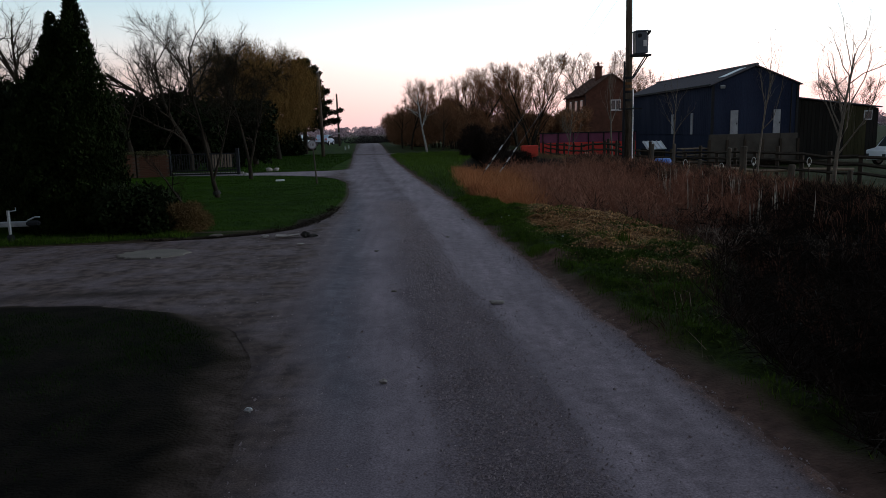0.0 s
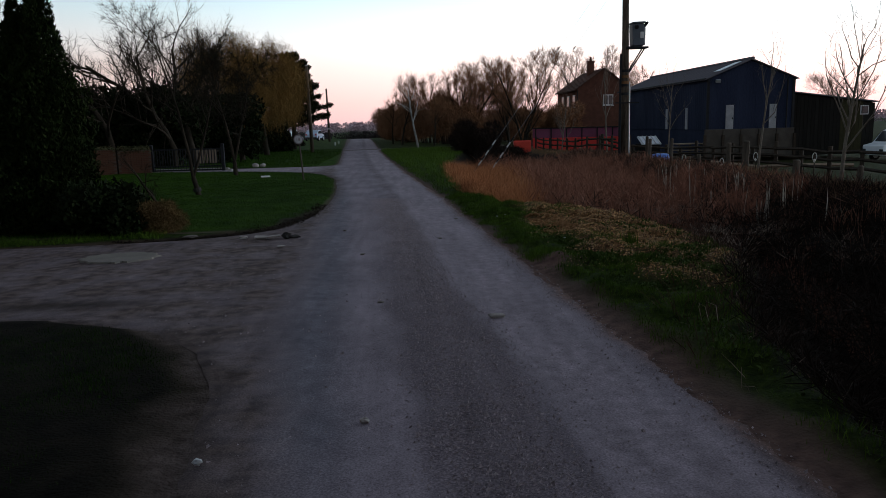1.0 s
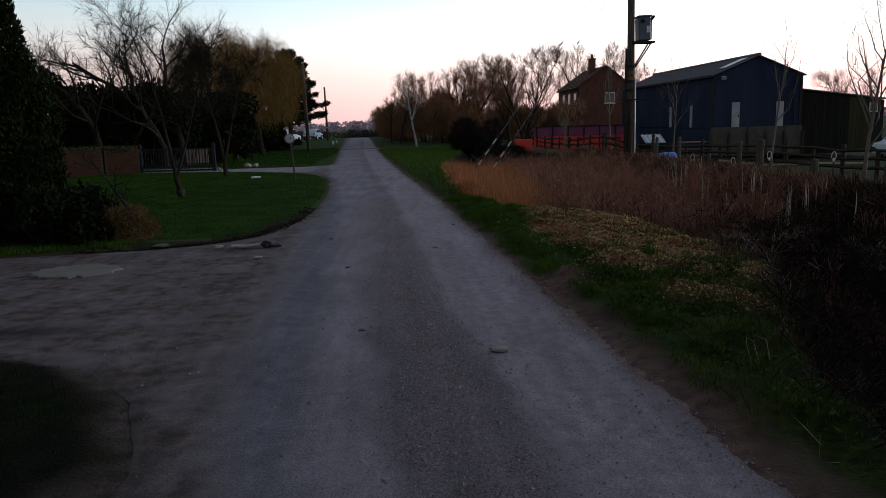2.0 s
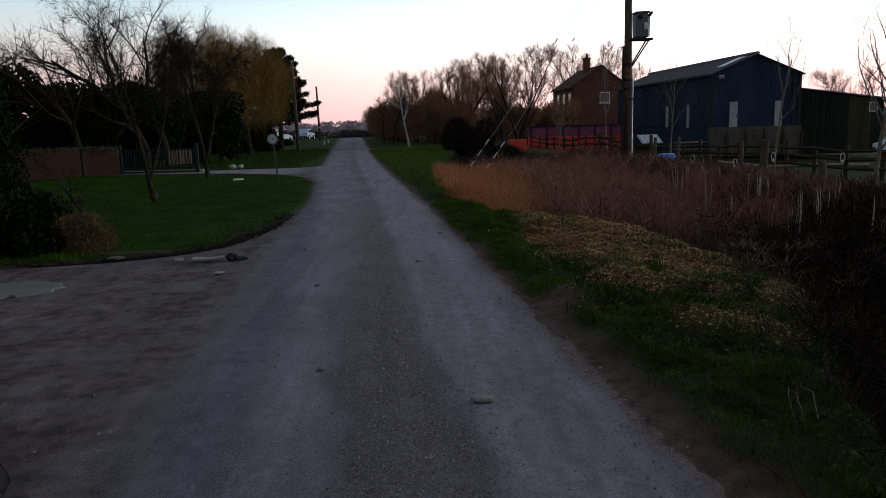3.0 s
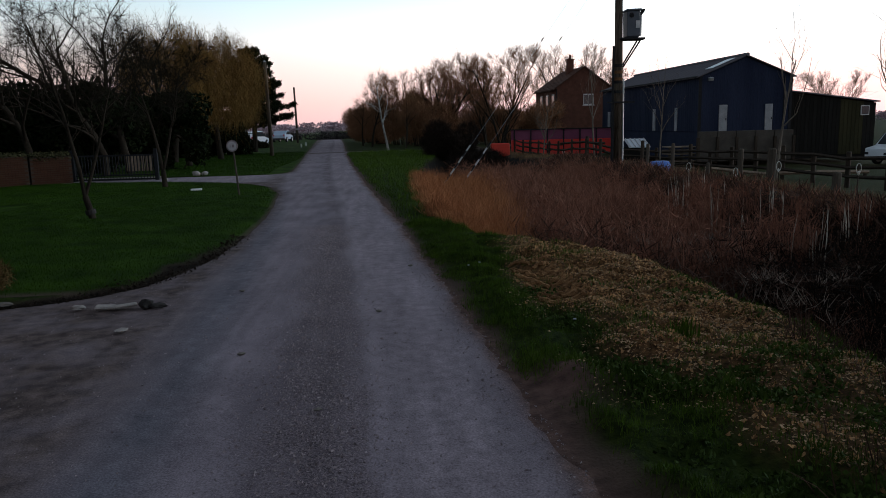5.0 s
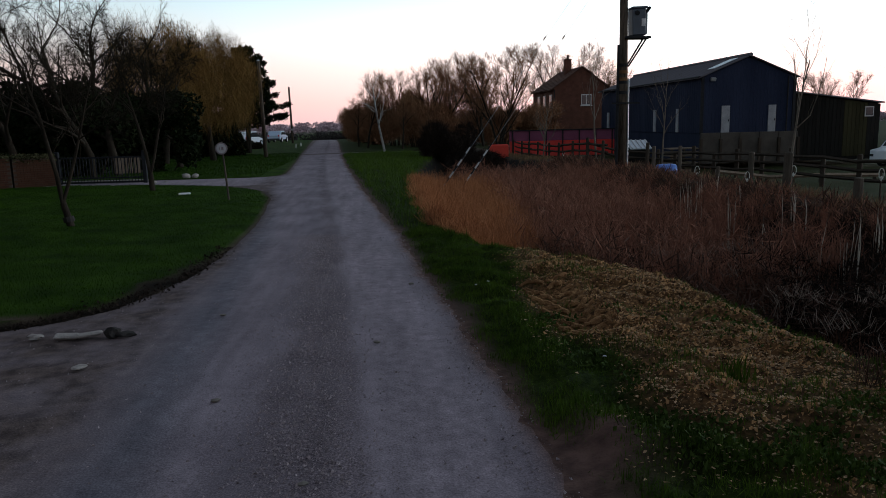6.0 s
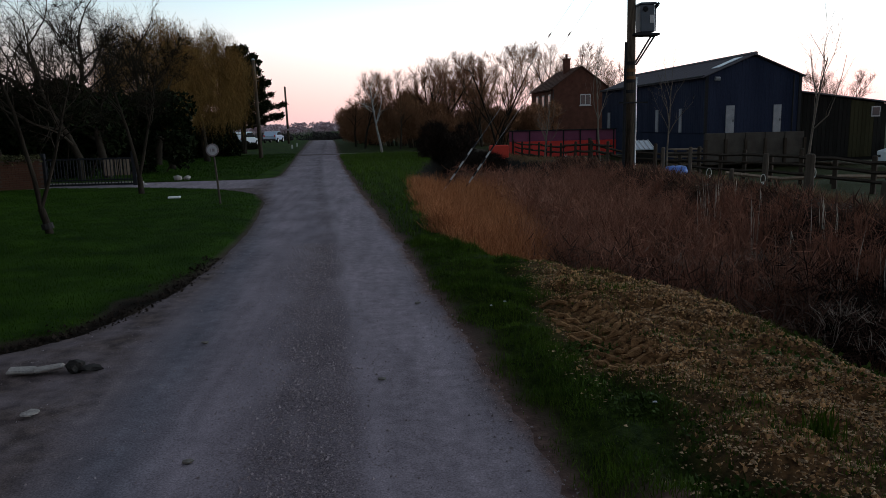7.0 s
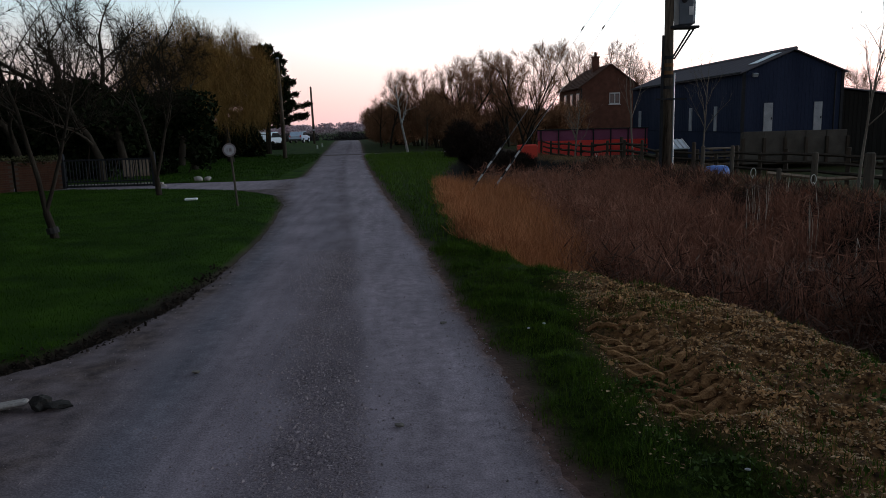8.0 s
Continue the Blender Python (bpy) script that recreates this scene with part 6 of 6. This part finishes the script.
stalks(9000, 403, on_spoil, 0.07, 0.003, M_straw, "straw_litter", "dry straw litter on the dredged spoil", 0.99, 0.3, "straw", flat=0.9)
# Sparser towards the near end, so the darkened ground adds to the painted shade.
blades(300000, 404, (-7, -1.0, 1.5, 7.6), lambda x, y: np.clip(grass_mask(x, y) * (0.08 + 0.92 * smooth01((y - 3.9 + 0.5 * hum(x, y, 2.2, 4)) / 1.8)) * (0.75 + 0.5 * hum(x, y, 5.1, 2)), 0, 1), 0.026, 0.003, M_shadedgrass, "corner_grass", "short grass at the drive's corner, coloured as if in shade", lean=0.92, cluster=0.5)
blades(120000, 405, (-8, -1.7, 12.8, 24), lawn_mask, 0.035, 0.004, M_lawn, "lawn_grass", "short mown green lawn", lean=0.8, cluster=0.15)
blades(60000, 406, (-12, -1.9, 24, 33), lawn_mask, 0.045, 0.006, M_lawn, "lawn_grass", "short mown green lawn", lean=0.8, cluster=0.15)
blades(26000, 409, (-11, -3.6, 34.3, 60), lawn_mask, 0.08, 0.01, M_lawn, "lawn_grass", "short green grass beyond the garden drive", lean=0.8, cluster=0.2)
blades(9000, 407, (-9, -3.8, 11.9, 13.0), grass_mask, 0.09, 0.004, M_grass, "verge_grass", "rough grass fringe along the drive", lean=0.8, cluster=0.5)
stalks(60, 408, lambda g, n: (3.03 + 0.05 * g.normal(size=n), 10.03 + 0.05 * g.normal(size=n)), 0.2, 0.006, M_grass, "daffodil_clump", "clump of green daffodil leaves on the verge", 0.35, 0.3, "plant")

# ---- loose grit on the lane ----
g = np.random.default_rng(9)
n = 84000
y = 2.2 + 16 * g.random(n) ** 1.3
lx, rx_ = edges(y)
mid = g.random(n) < 0.86
x = np.where(mid, rx_ - 1.36 + 0.24 * g.normal(size=n), g.uniform(-2.6, 2.0, n))
edge_ = g.random(n) < 0.05
x = np.where(edge_, rx_ - 0.12 + 0.12 * g.normal(size=n), x)
keep = (x < rx_ + 0.05) & (x > lx + 0.05)
x, y = x[keep], y[keep]
s = 0.0025 + 0.0105 * g.random(len(x)) ** 4
c = (x - (edges(y)[1] - 1.5)) / 1.5
z = 0.012 + 0.02 * (1 - np.minimum(c * c, 1)) - 0.012 * np.exp(-((np.abs(c) - 0.5) / 0.2) ** 2) + np.maximum(0, 1 - y / 26) * (0.006 * hum(x, y, 3.1) + 0.003 * hum(x, y, 11, 2))
corner = np.array([(1, 0, -0.3), (-0.6, 0.85, -0.3), (-0.5, -0.9, -0.3), (0.1, 0.05, 0.8)])
P4 = np.stack([x, y, z], 1)[:, None, :] + s[:, None, None] * (corner[None] + 0.35 * g.normal(size=(len(x), 4, 3)))
tri = np.concatenate([P4[:, [0, 1, 3]], P4[:, [1, 2, 3]], P4[:, [2, 0, 3]]], 0)
tagged(new("loose_grit", tri_mesh("loose_grit", tri, M_gravel)), "loose grit and small stones on the lane", "grit", kind="stuff")

# ---- crumbled dark soil along the lawn's corner ----
y = 12.3 + 5.0 * g.random(2600) ** 1.6
x = edges(y)[0] - 0.08 + 0.09 * g.normal(size=len(y))
s = 0.004 + 0.02 * g.random(len(x)) ** 4
P4 = np.stack([x, y, height(x, y) + 0.012], 1)[:, None, :] + s[:, None, None] * (corner[None] + 0.4 * g.normal(size=(len(x), 4, 3)))
tri = np.concatenate([P4[:, [0, 1, 3]], P4[:, [1, 2, 3]], P4[:, [2, 0, 3]]], 0)
tagged(new("soil_crumbs", tri_mesh("soil_crumbs", tri, M_soil)), "crumbled dark soil along the lawn's edge", "soil", kind="stuff")

# ---- clods on the spoil ----
g = np.random.default_rng(12)
x, y = on_spoil(g, 120000)
s = 0.003 + 0.019 * g.random(len(x)) ** 4
P4 = np.stack([x, y, height(x, y)], 1)[:, None, :] + s[:, None, None] * (corner[None] * np.array([1.1, 1.1, 1.0]) + 0.4 * g.normal(size=(len(x), 4, 3)))
tri = np.concatenate([P4[:, [0, 1, 3]], P4[:, [1, 2, 3]], P4[:, [2, 0, 3]]], 0)
tagged(new("spoil_clods", tri_mesh("spoil_clods", tri, M_clod)), "crumbly brown clods of dredged spoil", "clods", kind="stuff")

x, y = on_spoil(g, 76000)
sx, sy = g.uniform(1.9, 4.2, 9000), g.uniform(6.5, 12.5, 9000)
near = g.random(9000) < 0.5 * grass_mask(sx, sy) * smooth01((sy - 6.8) / 1.5) * smooth01((hum(sx, sy, 2.1, 7) + 0.3) / 0.5)
x, y = np.concatenate([x, sx[near]]), np.concatenate([y, sy[near]])
s = 0.006 + 0.011 * g.random(len(x)) ** 2
flat_ = np.array([(1, 0.2, 0.15), (-0.3, 0.6, 0.3), (-1, -0.1, 0.15), (0.2, -0.55, 0.45)])
turn = g.random(len(x)) * 2 * np.pi
loc = flat_[None] + 0.22 * g.normal(size=(len(x), 4, 3))
cx, cy = np.cos(turn)[:, None], np.sin(turn)[:, None]
loc = np.stack([loc[:, :, 0] * cx - loc[:, :, 1] * cy, loc[:, :, 0] * cy + loc[:, :, 1] * cx, loc[:, :, 2]], 2)
P4 = np.stack([x, y, height(x, y) + 0.004 + 0.02 * grass_mask(x, y)], 1)[:, None, :] + s[:, None, None] * loc
tri = np.concatenate([P4[:, [0, 1, 2]], P4[:, [0, 2, 3]], P4[:, [0, 3, 1]], P4[:, [1, 3, 2]]], 0)
tagged(new("spoil_chips", tri_mesh("spoil_chips", tri, M_flake)), "pale flat chips of dry stalk on the spoil", "chips", kind="stuff")

# ---- ridges that a tractor tyre has pressed up ----
# Lighter than the spoil: the ridges' lit look is put into their colour.
M_ridge = material("lightened_spoil_ridge", (0.06, 0.027, 0.013), (0.32, 0.165, 0.075), 0.95, 22, 80, 0.9, vary=0.3)
q = random.Random(44)
ridges = Build()
for k in range(13):
    y0 = 11.25 + 0.155 * k
    for side in (-1, 1):
        pts, rad = [], []
        for i in range(8):
            u = i / 7
            x = 2.44 + side * (0.02 + (0.27 if side > 0 else 0.22) * u) + q.uniform(-0.012, 0.012)
            y = y0 + (0.078 if side > 0 else 0.0) + 0.13 * u + q.uniform(-0.022, 0.022)
            pts.append((x, y, at(x, y) + 0.012 + q.uniform(-0.014, 0.01)))
            rad.append((0.038 - 0.028 * abs(u - 0.5)) * q.uniform(0.6, 1.2))
        ridges.tube(pts, rad, 6)
tagged(new("tyre_track", mesh("tyre_track", ridges.v, ridges.f, M_ridge)), "ridged tractor tyre track pressed into brown spoil", "track", kind="stuff")
